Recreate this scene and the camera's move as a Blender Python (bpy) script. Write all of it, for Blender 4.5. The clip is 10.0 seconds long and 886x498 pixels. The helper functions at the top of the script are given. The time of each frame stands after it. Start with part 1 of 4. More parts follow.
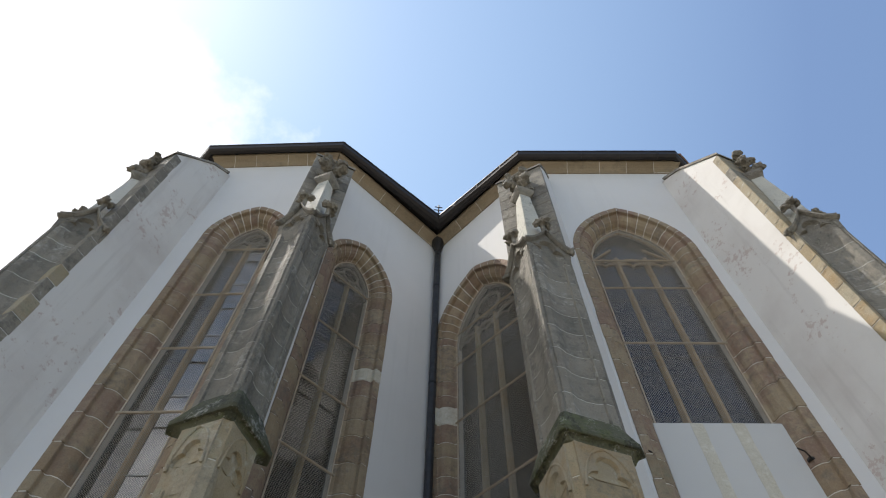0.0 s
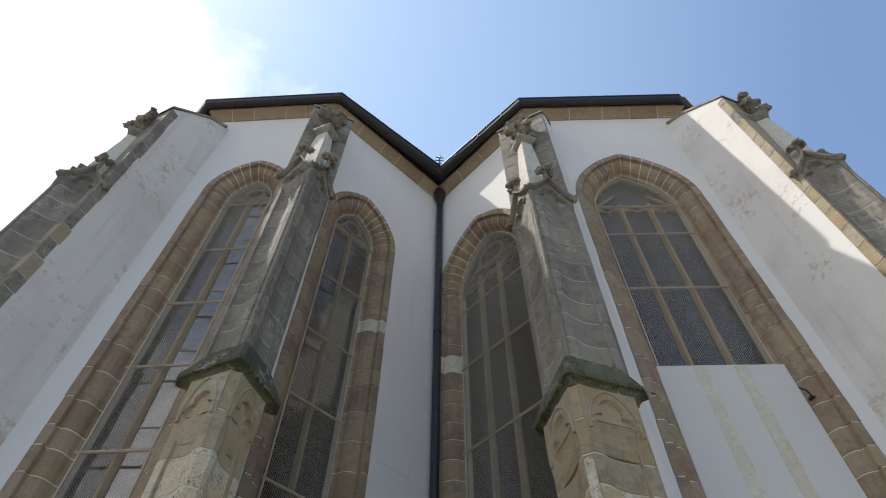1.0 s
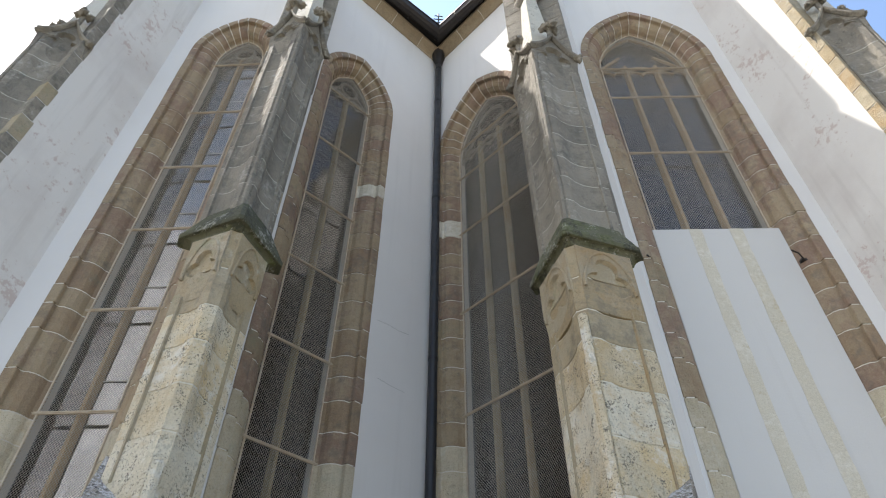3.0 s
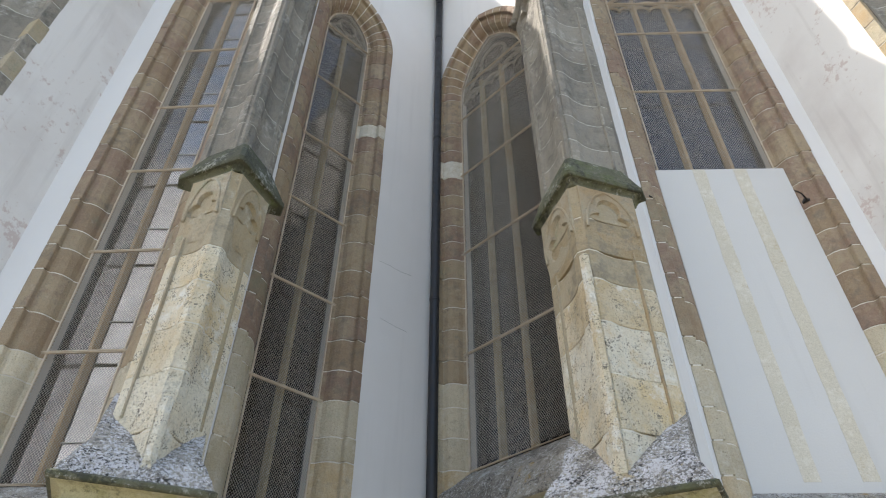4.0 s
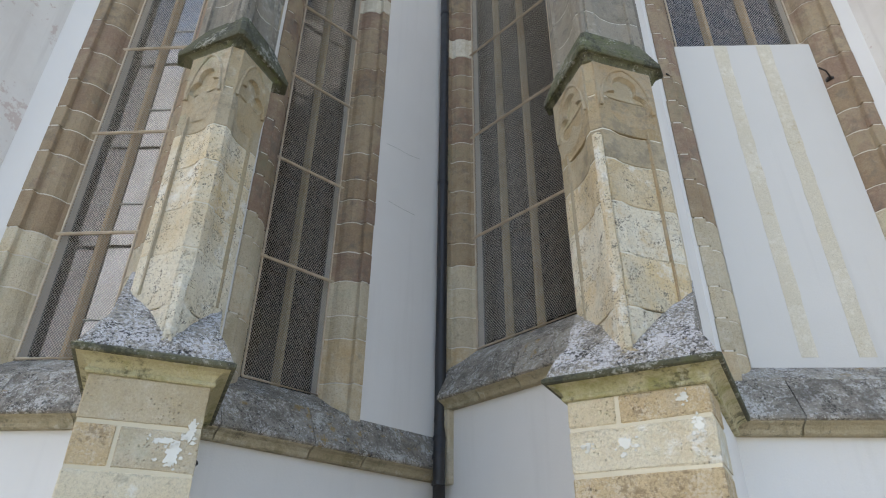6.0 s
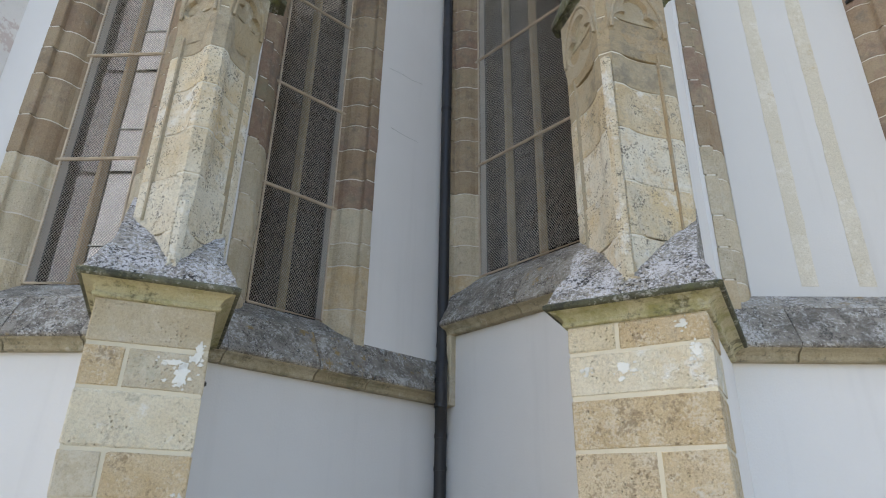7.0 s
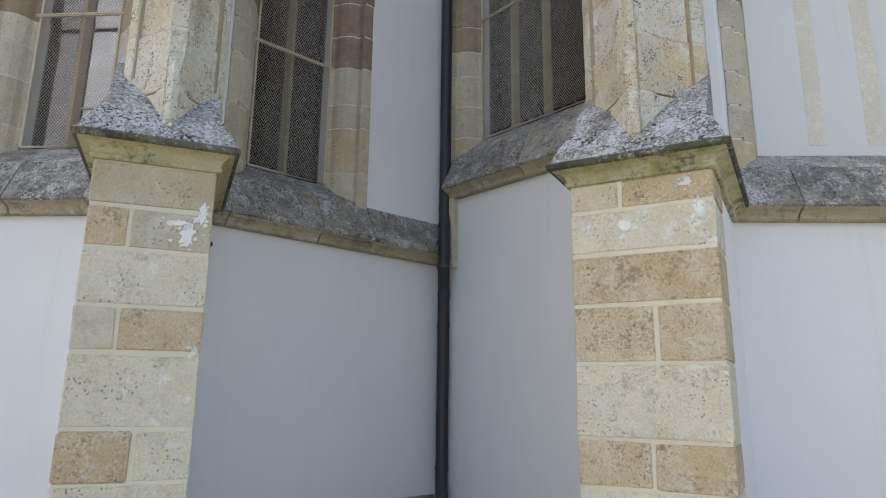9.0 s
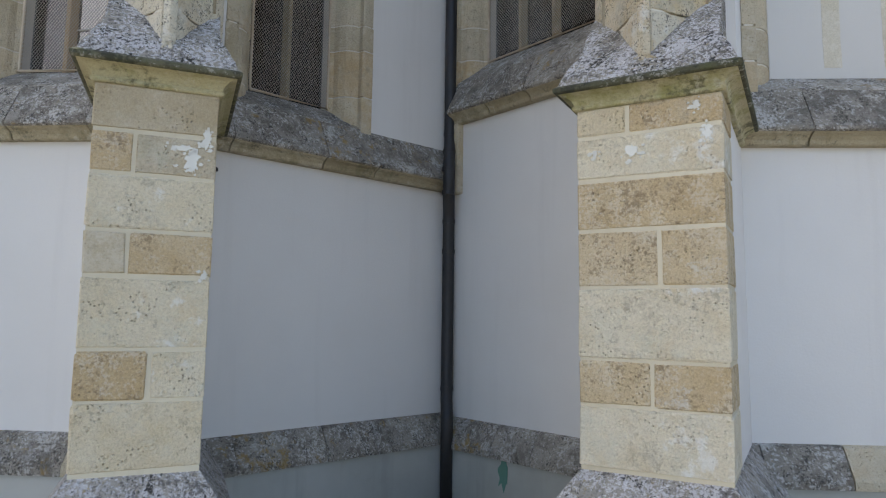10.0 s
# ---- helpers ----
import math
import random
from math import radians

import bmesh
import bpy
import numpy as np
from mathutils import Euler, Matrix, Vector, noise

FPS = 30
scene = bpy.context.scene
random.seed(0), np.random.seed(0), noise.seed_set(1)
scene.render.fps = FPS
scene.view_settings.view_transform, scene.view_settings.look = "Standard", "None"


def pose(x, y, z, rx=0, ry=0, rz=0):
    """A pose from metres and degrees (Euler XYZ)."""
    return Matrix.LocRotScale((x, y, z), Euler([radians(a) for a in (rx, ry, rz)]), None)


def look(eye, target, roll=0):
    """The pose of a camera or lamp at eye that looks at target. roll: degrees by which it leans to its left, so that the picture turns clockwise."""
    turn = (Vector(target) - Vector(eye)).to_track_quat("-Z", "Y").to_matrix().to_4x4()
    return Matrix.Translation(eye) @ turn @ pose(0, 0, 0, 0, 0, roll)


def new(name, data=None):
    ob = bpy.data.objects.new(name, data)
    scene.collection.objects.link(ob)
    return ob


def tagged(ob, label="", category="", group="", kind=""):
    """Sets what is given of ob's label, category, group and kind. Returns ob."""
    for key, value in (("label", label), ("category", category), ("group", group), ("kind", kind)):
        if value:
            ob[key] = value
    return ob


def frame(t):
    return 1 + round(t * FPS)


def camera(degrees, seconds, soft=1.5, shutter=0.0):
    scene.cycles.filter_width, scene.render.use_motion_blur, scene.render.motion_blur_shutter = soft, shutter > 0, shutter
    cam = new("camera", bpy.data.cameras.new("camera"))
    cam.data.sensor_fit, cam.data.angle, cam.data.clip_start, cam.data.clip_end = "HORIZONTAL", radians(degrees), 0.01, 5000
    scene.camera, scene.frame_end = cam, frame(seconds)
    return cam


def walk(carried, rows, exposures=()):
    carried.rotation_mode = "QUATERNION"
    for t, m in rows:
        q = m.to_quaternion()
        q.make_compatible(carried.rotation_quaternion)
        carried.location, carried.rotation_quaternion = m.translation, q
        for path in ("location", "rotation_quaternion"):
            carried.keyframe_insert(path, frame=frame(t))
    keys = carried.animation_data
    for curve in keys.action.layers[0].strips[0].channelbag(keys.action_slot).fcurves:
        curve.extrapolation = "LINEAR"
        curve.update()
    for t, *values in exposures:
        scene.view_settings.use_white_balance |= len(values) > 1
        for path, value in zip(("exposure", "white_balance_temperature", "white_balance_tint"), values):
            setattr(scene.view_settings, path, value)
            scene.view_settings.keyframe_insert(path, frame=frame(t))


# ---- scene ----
cam = camera(68.66, 10.0, soft=1.1)
# seconds, eye x y z, yaw, pitch, roll
ROWS = [
    (0.0, 0.386, -6.779, 1.843, 2.21, 61.11, 1.50),
    (0.5, 0.389, -6.761, 1.848, 2.40, 58.94, 0.99),
    (1.0, 0.392, -6.739, 1.850, 2.56, 56.89, 0.54),
    (1.5, 0.398, -6.712, 1.847, 2.57, 53.57, 0.29),
    (2.0, 0.400, -6.687, 1.843, 2.57, 50.66, 0.48),
    (2.5, 0.394, -6.667, 1.837, 2.27, 48.10, 0.47),
    (4.0, 0.379, -6.652, 1.827, 2.27, 40.36, 0.32),
    (4.5, 0.369, -6.640, 1.824, 2.30, 38.04, 0.32),
    (5.0, 0.361, -6.625, 1.819, 2.31, 35.72, 0.27),
    (5.5, 0.357, -6.605, 1.808, 2.65, 33.37, 0.39),
    (7.0, 0.358, -6.572, 1.794, 3.11, 24.28, 1.07),
    (7.5, 0.362, -6.552, 1.781, 3.12, 21.68, 1.10),
    (8.0, 0.364, -6.541, 1.771, 3.12, 18.86, 0.95),
    (8.5, 0.361, -6.535, 1.762, 3.09, 15.68, 0.79),
    (9.0, 0.356, -6.535, 1.756, 3.12, 12.65, 0.72),
    (9.5, 0.354, -6.539, 1.748, 3.24, 9.48, 0.65),
    (10.0, 0.356, -6.552, 1.738, 3.48, 6.28, 0.77),
]
EXPOSURES = [(0.0, 0.54, 6550, 10), (2.0, 0.60, 6550, 11), (2.7, 1.04, 6600, 11), (4.0, 1.44, 6650, 11), (5.5, 1.44, 6650, 11), (7.5, 1.42, 6650, 12), (9.0, 1.30, 6600, 13), (10.0, 1.10, 6550, 13)]
walk(cam, [(t, pose(x, y, z, 90 + pitch, 0, yaw) @ pose(0, 0, 0, 0, 0, roll)) for t, x, y, z, yaw, pitch, roll in ROWS], EXPOSURES)

# ---- world and sun ----
SUN_DIR = Vector((-0.44, 0.05, 0.86)).normalized()
SUN_EL = math.asin(SUN_DIR.z)
SUN_AZ = math.atan2(SUN_DIR.x, SUN_DIR.y)
world = bpy.data.worlds.new("sky")
scene.world = world
world.use_nodes = True
wn, wl = world.node_tree.nodes, world.node_tree.links
wn.clear()
w_out = wn.new("ShaderNodeOutputWorld")
w_bg = wn.new("ShaderNodeBackground")
w_bg.inputs["Strength"].default_value = 0.15
w_sky = wn.new("ShaderNodeTexSky")
w_sky.sky_type = "NISHITA"
w_sky.sun_disc = False
w_sky.sun_elevation = SUN_EL
w_sky.sun_rotation = SUN_AZ
w_sky.air_density, w_sky.dust_density, w_sky.ozone_density = 1.0, 0.45, 0.6
w_co = wn.new("ShaderNodeTexCoord")
w_noise = wn.new("ShaderNodeTexNoise")
w_noise.inputs["Scale"].default_value = 2.6
w_noise.inputs["Detail"].default_value = 9.0
w_noise.inputs["Roughness"].default_value = 0.58
w_dot = wn.new("ShaderNodeVectorMath")
w_dot.operation = "DOT_PRODUCT"
w_dot.inputs[1].default_value = Vector((-0.72, 0.22, 0.66)).normalized()
w_near = wn.new("ShaderNodeMapRange")
w_near.inputs["From Min"].default_value = 0.80
w_near.inputs["From Max"].default_value = 0.99
w_near.inputs["To Min"].default_value = -0.16
w_near.inputs["To Max"].default_value = 0.30
w_sum = wn.new("ShaderNodeMath")
w_sum.operation = "ADD"
w_ramp = wn.new("ShaderNodeMapRange")
w_ramp.inputs["From Min"].default_value = 0.50
w_ramp.inputs["From Max"].default_value = 0.66
w_mix = wn.new("ShaderNodeMix")
w_mix.data_type = "RGBA"
w_mix.inputs["B"].default_value = (6.2, 6.25, 6.5, 1)
wl.new(w_co.outputs["Generated"], w_noise.inputs["Vector"])
wl.new(w_co.outputs["Generated"], w_dot.inputs[0])
wl.new(w_dot.outputs["Value"], w_near.inputs["Value"])
w_dot2 = wn.new("ShaderNodeVectorMath")
w_dot2.operation = "DOT_PRODUCT"
w_dot2.inputs[1].default_value = Vector((-0.86, -0.34, 0.40)).normalized()
w_far = wn.new("ShaderNodeMapRange")
w_far.inputs["From Min"].default_value = 0.50
w_far.inputs["From Max"].default_value = 0.95
w_far.inputs["To Min"].default_value = -0.16
w_far.inputs["To Max"].default_value = 0.18
w_max = wn.new("ShaderNodeMath")
w_max.operation = "MAXIMUM"
wl.new(w_co.outputs["Generated"], w_dot2.inputs[0])
wl.new(w_dot2.outputs["Value"], w_far.inputs["Value"])
wl.new(w_near.outputs["Result"], w_max.inputs[0])
wl.new(w_far.outputs["Result"], w_max.inputs[1])
wl.new(w_noise.outputs["Fac"], w_sum.inputs[0])
wl.new(w_max.outputs["Value"], w_sum.inputs[1])
wl.new(w_sum.outputs["Value"], w_ramp.inputs["Value"])
wl.new(w_ramp.outputs["Result"], w_mix.inputs["Factor"])
# bright haze that thins out away from the sun
w_dot3 = wn.new("ShaderNodeVectorMath")
w_dot3.operation = "DOT_PRODUCT"
w_dot3.inputs[1].default_value = Vector((-0.62, 0.30, 0.72)).normalized()
w_veil = wn.new("ShaderNodeMapRange")
w_veil.inputs["From Min"].default_value, w_veil.inputs["From Max"].default_value = 0.4, 1.0
w_veil.inputs["To Min"].default_value, w_veil.inputs["To Max"].default_value = 0.03, 0.45
w_haze = wn.new("ShaderNodeMix")
w_haze.data_type = "RGBA"
w_haze.inputs["B"].default_value = (3.1, 4.6, 6.0, 1)
wl.new(w_co.outputs["Generated"], w_dot3.inputs[0])
wl.new(w_dot3.outputs["Value"], w_veil.inputs["Value"])
wl.new(w_veil.outputs["Result"], w_haze.inputs["Factor"])
wl.new(w_sky.outputs["Color"], w_haze.inputs["A"])
wl.new(w_haze.outputs["Result"], w_mix.inputs["A"])
wl.new(w_mix.outputs["Result"], w_bg.inputs["Color"])
wl.new(w_bg.outputs["Background"], w_out.inputs["Surface"])
sun = new("sun", bpy.data.lights.new("sun", "SUN"))
sun.data.energy, sun.data.angle, sun.data.color = 4.0, radians(0.55), (1.0, 0.95, 0.88)
sun.matrix_world = look(SUN_DIR * 60, (0, 0, 0))


# ---- materials ----
def nodes_of(name):
    m = bpy.data.materials.new(name)
    m.use_nodes = True
    n = m.node_tree.nodes
    return m, n, m.node_tree.links, n["Principled BSDF"]


def noise_node(n, l, co, scale, detail=4.0, rough=0.55, offset=None):
    t = n.new("ShaderNodeTexNoise")
    t.inputs["Scale"].default_value, t.inputs["Detail"].default_value, t.inputs["Roughness"].default_value = scale, detail, rough
    l.new(co, t.inputs["Vector"])
    return t.outputs["Fac"]


def ramp_node(n, l, value, lo, hi, a=0.0, b=1.0):
    r = n.new("ShaderNodeMapRange")
    r.inputs["From Min"].default_value, r.inputs["From Max"].default_value = lo, hi
    r.inputs["To Min"].default_value, r.inputs["To Max"].default_value = a, b
    l.new(value, r.inputs["Value"])
    return r.outputs["Result"]


def mix_node(n, l, fac, a, b):
    m = n.new("ShaderNodeMix")
    m.data_type = "RGBA"
    if hasattr(fac, "is_output"):
        l.new(fac, m.inputs["Factor"])
    else:
        m.inputs["Factor"].default_value = fac
    for key, v in (("A", a), ("B", b)):
        if hasattr(v, "is_output"):
            l.new(v, m.inputs[key])
        else:
            m.inputs[key].default_value = (*v, 1)
    return m.outputs["Result"]


def shifted(n, l):
    """World-sized coordinates, moved by a random amount for each object."""
    geo = n.new("ShaderNodeNewGeometry")
    info = n.new("ShaderNodeObjectInfo")
    k = n.new("ShaderNodeMath")
    k.operation = "MULTIPLY"
    k.inputs[1].default_value = 37.0
    l.new(info.outputs["Random"], k.inputs[0])
    add = n.new("ShaderNodeVectorMath")
    l.new(geo.outputs["Position"], add.inputs[0])
    l.new(k.outputs["Value"], add.inputs[1])
    return add.outputs["Vector"], info.outputs["Random"], geo.outputs["Position"]


def bump_node(n, l, bsdf, height, strength, distance):
    b = n.new("ShaderNodeBump")
    b.inputs["Strength"].default_value, b.inputs["Distance"].default_value = strength, distance
    l.new(height, b.inputs["Height"])
    l.new(b.outputs["Normal"], bsdf.inputs["Normal"])


def cluster(n, l, co, scale, lo, hi, amount=1.0, k=0.8):
    """A mask of fine specks that gather in patches."""
    fine = noise_node(n, l, co, scale, 7.0, 0.72)
    coarse = noise_node(n, l, co, scale * 0.13, 4.0, 0.6)
    m = n.new("ShaderNodeMath")
    m.operation = "MULTIPLY_ADD"
    l.new(coarse, m.inputs[0])
    m.inputs[1].default_value = k
    l.new(fine, m.inputs[2])
    return ramp_node(n, l, m.outputs["Value"], lo * (1 + k), hi * (1 + k), 0.0, amount)


def stone(name, tones, layers=(), pits=0.6, grain_amt=0.45, rough=0.9, pores=None, gather=0.8):
    """Cut stone: a tone for each block, mottled and grained, with layers of stain, crust and lichen, and pores.
    layers: colour, scale, low and high of the mask, amount."""
    m, n, l, bsdf = nodes_of(name)
    co, rnd, pos = shifted(n, l)
    cr = n.new("ShaderNodeValToRGB")
    el = cr.color_ramp.elements
    while len(el) < len(tones):
        el.new(0.5)
    for i, c in enumerate(tones):
        el[i].position = i / (len(tones) - 1)
        el[i].color = (*c, 1)
    patch = noise_node(n, l, co, 3.1, 7.0, 0.66)
    tone = n.new("ShaderNodeMath")
    tone.operation = "MULTIPLY_ADD"
    l.new(patch, tone.inputs[0])
    tone.inputs[1].default_value = 1.1
    sh = n.new("ShaderNodeMath")
    sh.operation = "MULTIPLY_ADD"
    l.new(rnd, sh.inputs[0])
    sh.inputs[1].default_value, sh.inputs[2].default_value = 0.75, -0.42
    l.new(sh.outputs["Value"], tone.inputs[2])
    l.new(tone.outputs["Value"], cr.inputs["Fac"])
    grain = noise_node(n, l, co, 75.0, 6.0, 0.85)
    mean = tuple(sum(t[i] for t in tones) / len(tones) for i in range(3))
    col = mix_node(n, l, ramp_node(n, l, grain, 0.5, 0.68, 0.0, grain_amt), cr.outputs["Color"], tuple(0.4 * x for x in mean))
    col = mix_node(n, l, ramp_node(n, l, grain, 0.32, 0.46, grain_amt * 0.8, 0.0), col, tuple(min(0.9, 1.5 * x) for x in mean))
    for c, scale, lo, hi, amount in layers:
        col = mix_node(n, l, cluster(n, l, co, scale, lo, hi, amount, gather), col, c)
    pit = n.new("ShaderNodeTexVoronoi")
    pit.inputs["Scale"].default_value = 42.0
    l.new(co, pit.inputs["Vector"])
    hole = ramp_node(n, l, pit.outputs["Distance"], 0.06, 0.30)
    sel = ramp_node(n, l, noise_node(n, l, co, 5.0, 4.0), 0.46, 0.6)
    inv = n.new("ShaderNodeMath")
    inv.operation = "MAXIMUM"
    l.new(hole, inv.inputs[0])
    flip = n.new("ShaderNodeMath")
    flip.operation = "SUBTRACT"
    flip.inputs[0].default_value = 1.0
    l.new(sel, flip.inputs[1])
    l.new(flip.outputs["Value"], inv.inputs[1])
    if pores:
        dark = ramp_node(n, l, inv.outputs["Value"], 0.0, 0.6, 0.85, 0.0)
        col = mix_node(n, l, dark, col, pores)
    mid = noise_node(n, l, co, 18.0, 6.0, 0.7)
    h1_ = n.new("ShaderNodeMath")
    h1_.operation = "MULTIPLY_ADD"
    l.new(mid, h1_.inputs[0])
    h1_.inputs[1].default_value = 1.6
    l.new(inv.outputs["Value"], h1_.inputs[2])
    h2_ = n.new("ShaderNodeMath")
    h2_.operation = "MULTIPLY_ADD"
    l.new(grain, h2_.inputs[0])
    h2_.inputs[1].default_value = 0.5
    l.new(h1_.outputs["Value"], h2_.inputs[2])
    l.new(col, bsdf.inputs["Base Color"])
    bsdf.inputs["Roughness"].default_value = rough
    bump_node(n, l, bsdf, h2_.outputs["Value"], pits, 0.02)
    return m


def plaster(name, base, stain, amount=0.35, grey=None):
    m, n, l, bsdf = nodes_of(name)
    geo = n.new("ShaderNodeNewGeometry")
    pos = geo.outputs["Position"]
    big = noise_node(n, l, pos, 0.55, 6.0, 0.6)
    col = mix_node(n, l, ramp_node(n, l, big, 0.42, 0.72, 0.0, amount), base, stain)
    mp = n.new("ShaderNodeMapping")
    mp.inputs["Scale"].default_value = (5.0, 5.0, 0.35)
    l.new(pos, mp.inputs["Vector"])
    run = noise_node(n, l, mp.outputs["Vector"], 1.0, 5.0, 0.6)
    col = mix_node(n, l, ramp_node(n, l, run, 0.55, 0.8, 0.0, amount * 0.6), col, tuple(0.8 * s for s in stain))
    if grey:
        sp = cluster(n, l, pos, 11.0, 0.565, 0.60, 0.6)
        col = mix_node(n, l, sp, col, grey)
    fine = noise_node(n, l, pos, 60.0, 4.0, 0.6)
    wave = noise_node(n, l, pos, 3.0, 3.0)
    h = n.new("ShaderNodeMath")
    h.operation = "MULTIPLY_ADD"
    l.new(wave, h.inputs[0])
    h.inputs[1].default_value = 2.0
    l.new(fine, h.inputs[2])
    l.new(col, bsdf.inputs["Base Color"])
    bsdf.inputs["Roughness"].default_value = 0.92
    bump_node(n, l, bsdf, h.outputs["Value"], 0.25, 0.006)
    return m


def metal(name, base, rough, metallic, rust=None):
    m, n, l, bsdf = nodes_of(name)
    co, rnd, pos = shifted(n, l)
    sp = noise_node(n, l, pos, 9.0, 6.0, 0.65)
    col = mix_node(n, l, ramp_node(n, l, sp, 0.4, 0.75, 0.0, 0.7), base, rust or tuple(1.6 * x for x in base))
    l.new(col, bsdf.inputs["Base Color"])
    bsdf.inputs["Metallic"].default_value = metallic
    l.new(ramp_node(n, l, sp, 0.3, 0.7, rough, min(1.0, rough + 0.25)), bsdf.inputs["Roughness"])
    return m


def glass(name, tint, ior):
    m, n, l, bsdf = nodes_of(name)
    n.remove(bsdf)
    out = n["Material Output"]
    tr = n.new("ShaderNodeBsdfTransparent")
    tr.inputs["Color"].default_value = (*tint, 1)
    gl = n.new("ShaderNodeBsdfGlossy")
    gl.inputs["Roughness"].default_value = 0.03
    geo = n.new("ShaderNodeNewGeometry")
    wob = noise_node(n, l, geo.outputs["Position"], 3.2, 2.0)
    b = n.new("ShaderNodeBump")
    b.inputs["Strength"].default_value, b.inputs["Distance"].default_value = 0.12, 0.05
    l.new(wob, b.inputs["Height"])
    l.new(b.outputs["Normal"], gl.inputs["Normal"])
    fr = n.new("ShaderNodeFresnel")
    fr.inputs["IOR"].default_value = ior
    mx = n.new("ShaderNodeMixShader")
    l.new(fr.outputs["Fac"], mx.inputs["Fac"])
    l.new(tr.outputs["BSDF"], mx.inputs[1])
    l.new(gl.outputs["BSDF"], mx.inputs[2])
    l.new(mx.outputs["Shader"], out.inputs["Surface"])
    return m


PLASTER = plaster("white_plaster", (0.635, 0.62, 0.60), (0.53, 0.515, 0.495))
PLASTER_NEW = plaster("fresh_white_plaster", (0.525, 0.515, 0.495), (0.46, 0.45, 0.43), 0.45)
PLASTER_OLD = plaster("weathered_plaster", (0.61, 0.59, 0.56), (0.44, 0.40, 0.37), 0.8, (0.40, 0.30, 0.26))
PLASTER_BASE = plaster("grey_base_plaster", (0.42, 0.42, 0.39), (0.24, 0.25, 0.22), 0.7)
BROWN = stone("brown_sandstone", [(0.21, 0.14, 0.098), (0.275, 0.20, 0.125), (0.33, 0.26, 0.17), (0.235, 0.155, 0.112), (0.36, 0.29, 0.19)],
              [((0.15, 0.125, 0.10), 9.0, 0.52, 0.62, 0.7), ((0.42, 0.36, 0.28), 16.0, 0.56, 0.66, 0.5), ((0.20, 0.20, 0.13), 5.0, 0.56, 0.68, 0.6)], pits=0.6)
TAN = stone("tan_weathered_stone", [(0.30, 0.225, 0.125), (0.35, 0.285, 0.18), (0.36, 0.315, 0.23), (0.34, 0.24, 0.125)],
            [((0.48, 0.44, 0.35), 14.0, 0.55, 0.64, 0.6), ((0.19, 0.165, 0.12), 12.0, 0.52, 0.62, 0.7), ((0.26, 0.27, 0.17), 5.0, 0.54, 0.64, 0.6)], pits=0.8, pores=(0.14, 0.11, 0.07))
BEIGE = stone("beige_sandstone", [(0.40, 0.33, 0.21), (0.48, 0.42, 0.31), (0.55, 0.48, 0.35), (0.46, 0.34, 0.19)],
              [((0.60, 0.56, 0.46), 12.0, 0.52, 0.64, 0.6), ((0.28, 0.24, 0.18), 15.0, 0.56, 0.66, 0.6), ((0.36, 0.36, 0.27), 4.0, 0.54, 0.66, 0.6)], pits=0.8, pores=(0.16, 0.13, 0.09))
YELLOW = stone("yellow_brown_ashlar", [(0.48, 0.355, 0.19), (0.55, 0.435, 0.265), (0.60, 0.50, 0.34), (0.51, 0.38, 0.21)],
               [((0.66, 0.59, 0.46), 45.0, 0.50, 0.58, 0.65), ((0.22, 0.155, 0.09), 50.0, 0.53, 0.59, 0.65), ((0.44, 0.40, 0.33), 6.0, 0.55, 0.65, 0.5), ((0.68, 0.66, 0.60), 12.0, 0.58, 0.63, 0.6)], pits=1.0, grain_amt=0.6, pores=(0.17, 0.13, 0.08))
CREAM = stone("cream_ashlar", [(0.58, 0.48, 0.31), (0.66, 0.58, 0.42), (0.70, 0.64, 0.50), (0.62, 0.52, 0.34)],
              [((0.54, 0.40, 0.20), 6.0, 0.54, 0.66, 0.55), ((0.40, 0.35, 0.26), 32.0, 0.55, 0.62, 0.55), ((0.56, 0.58, 0.50), 3.5, 0.52, 0.64, 0.55), ((0.76, 0.75, 0.70), 9.0, 0.575, 0.63, 0.8), ((0.36, 0.34, 0.26), 16.0, 0.56, 0.63, 0.5)], pits=1.0, grain_amt=0.5, pores=(0.22, 0.19, 0.13))
SHAFT = stone("weathered_cream_stone", [(0.50, 0.39, 0.23), (0.61, 0.54, 0.40), (0.66, 0.62, 0.51), (0.58, 0.45, 0.25)],
              [((0.54, 0.38, 0.17), 6.0, 0.53, 0.64, 0.55), ((0.72, 0.71, 0.66), 9.0, 0.53, 0.60, 0.75), ((0.38, 0.37, 0.31), 5.0, 0.53, 0.62, 0.4), ((0.27, 0.26, 0.21), 34.0, 0.54, 0.60, 0.45), ((0.10, 0.092, 0.075), 75.0, 0.55, 0.58, 0.85)], pits=1.0, pores=(0.19, 0.16, 0.11), gather=0.6)
GREY = stone("grey_weathered_stone", [(0.165, 0.148, 0.122), (0.225, 0.203, 0.165), (0.29, 0.262, 0.213), (0.195, 0.172, 0.14)],
             [((0.10, 0.095, 0.08), 9.0, 0.50, 0.62, 0.75), ((0.47, 0.45, 0.40), 14.0, 0.55, 0.65, 0.7), ((0.09, 0.09, 0.08), 40.0, 0.57, 0.63, 0.7)], pits=0.9)
PALE = stone("pale_repaired_stone", [(0.46, 0.44, 0.38), (0.54, 0.52, 0.45), (0.60, 0.58, 0.52)],
             [((0.22, 0.21, 0.18), 12.0, 0.53, 0.63, 0.7), ((0.12, 0.12, 0.10), 30.0, 0.57, 0.64, 0.7)], pits=0.8)
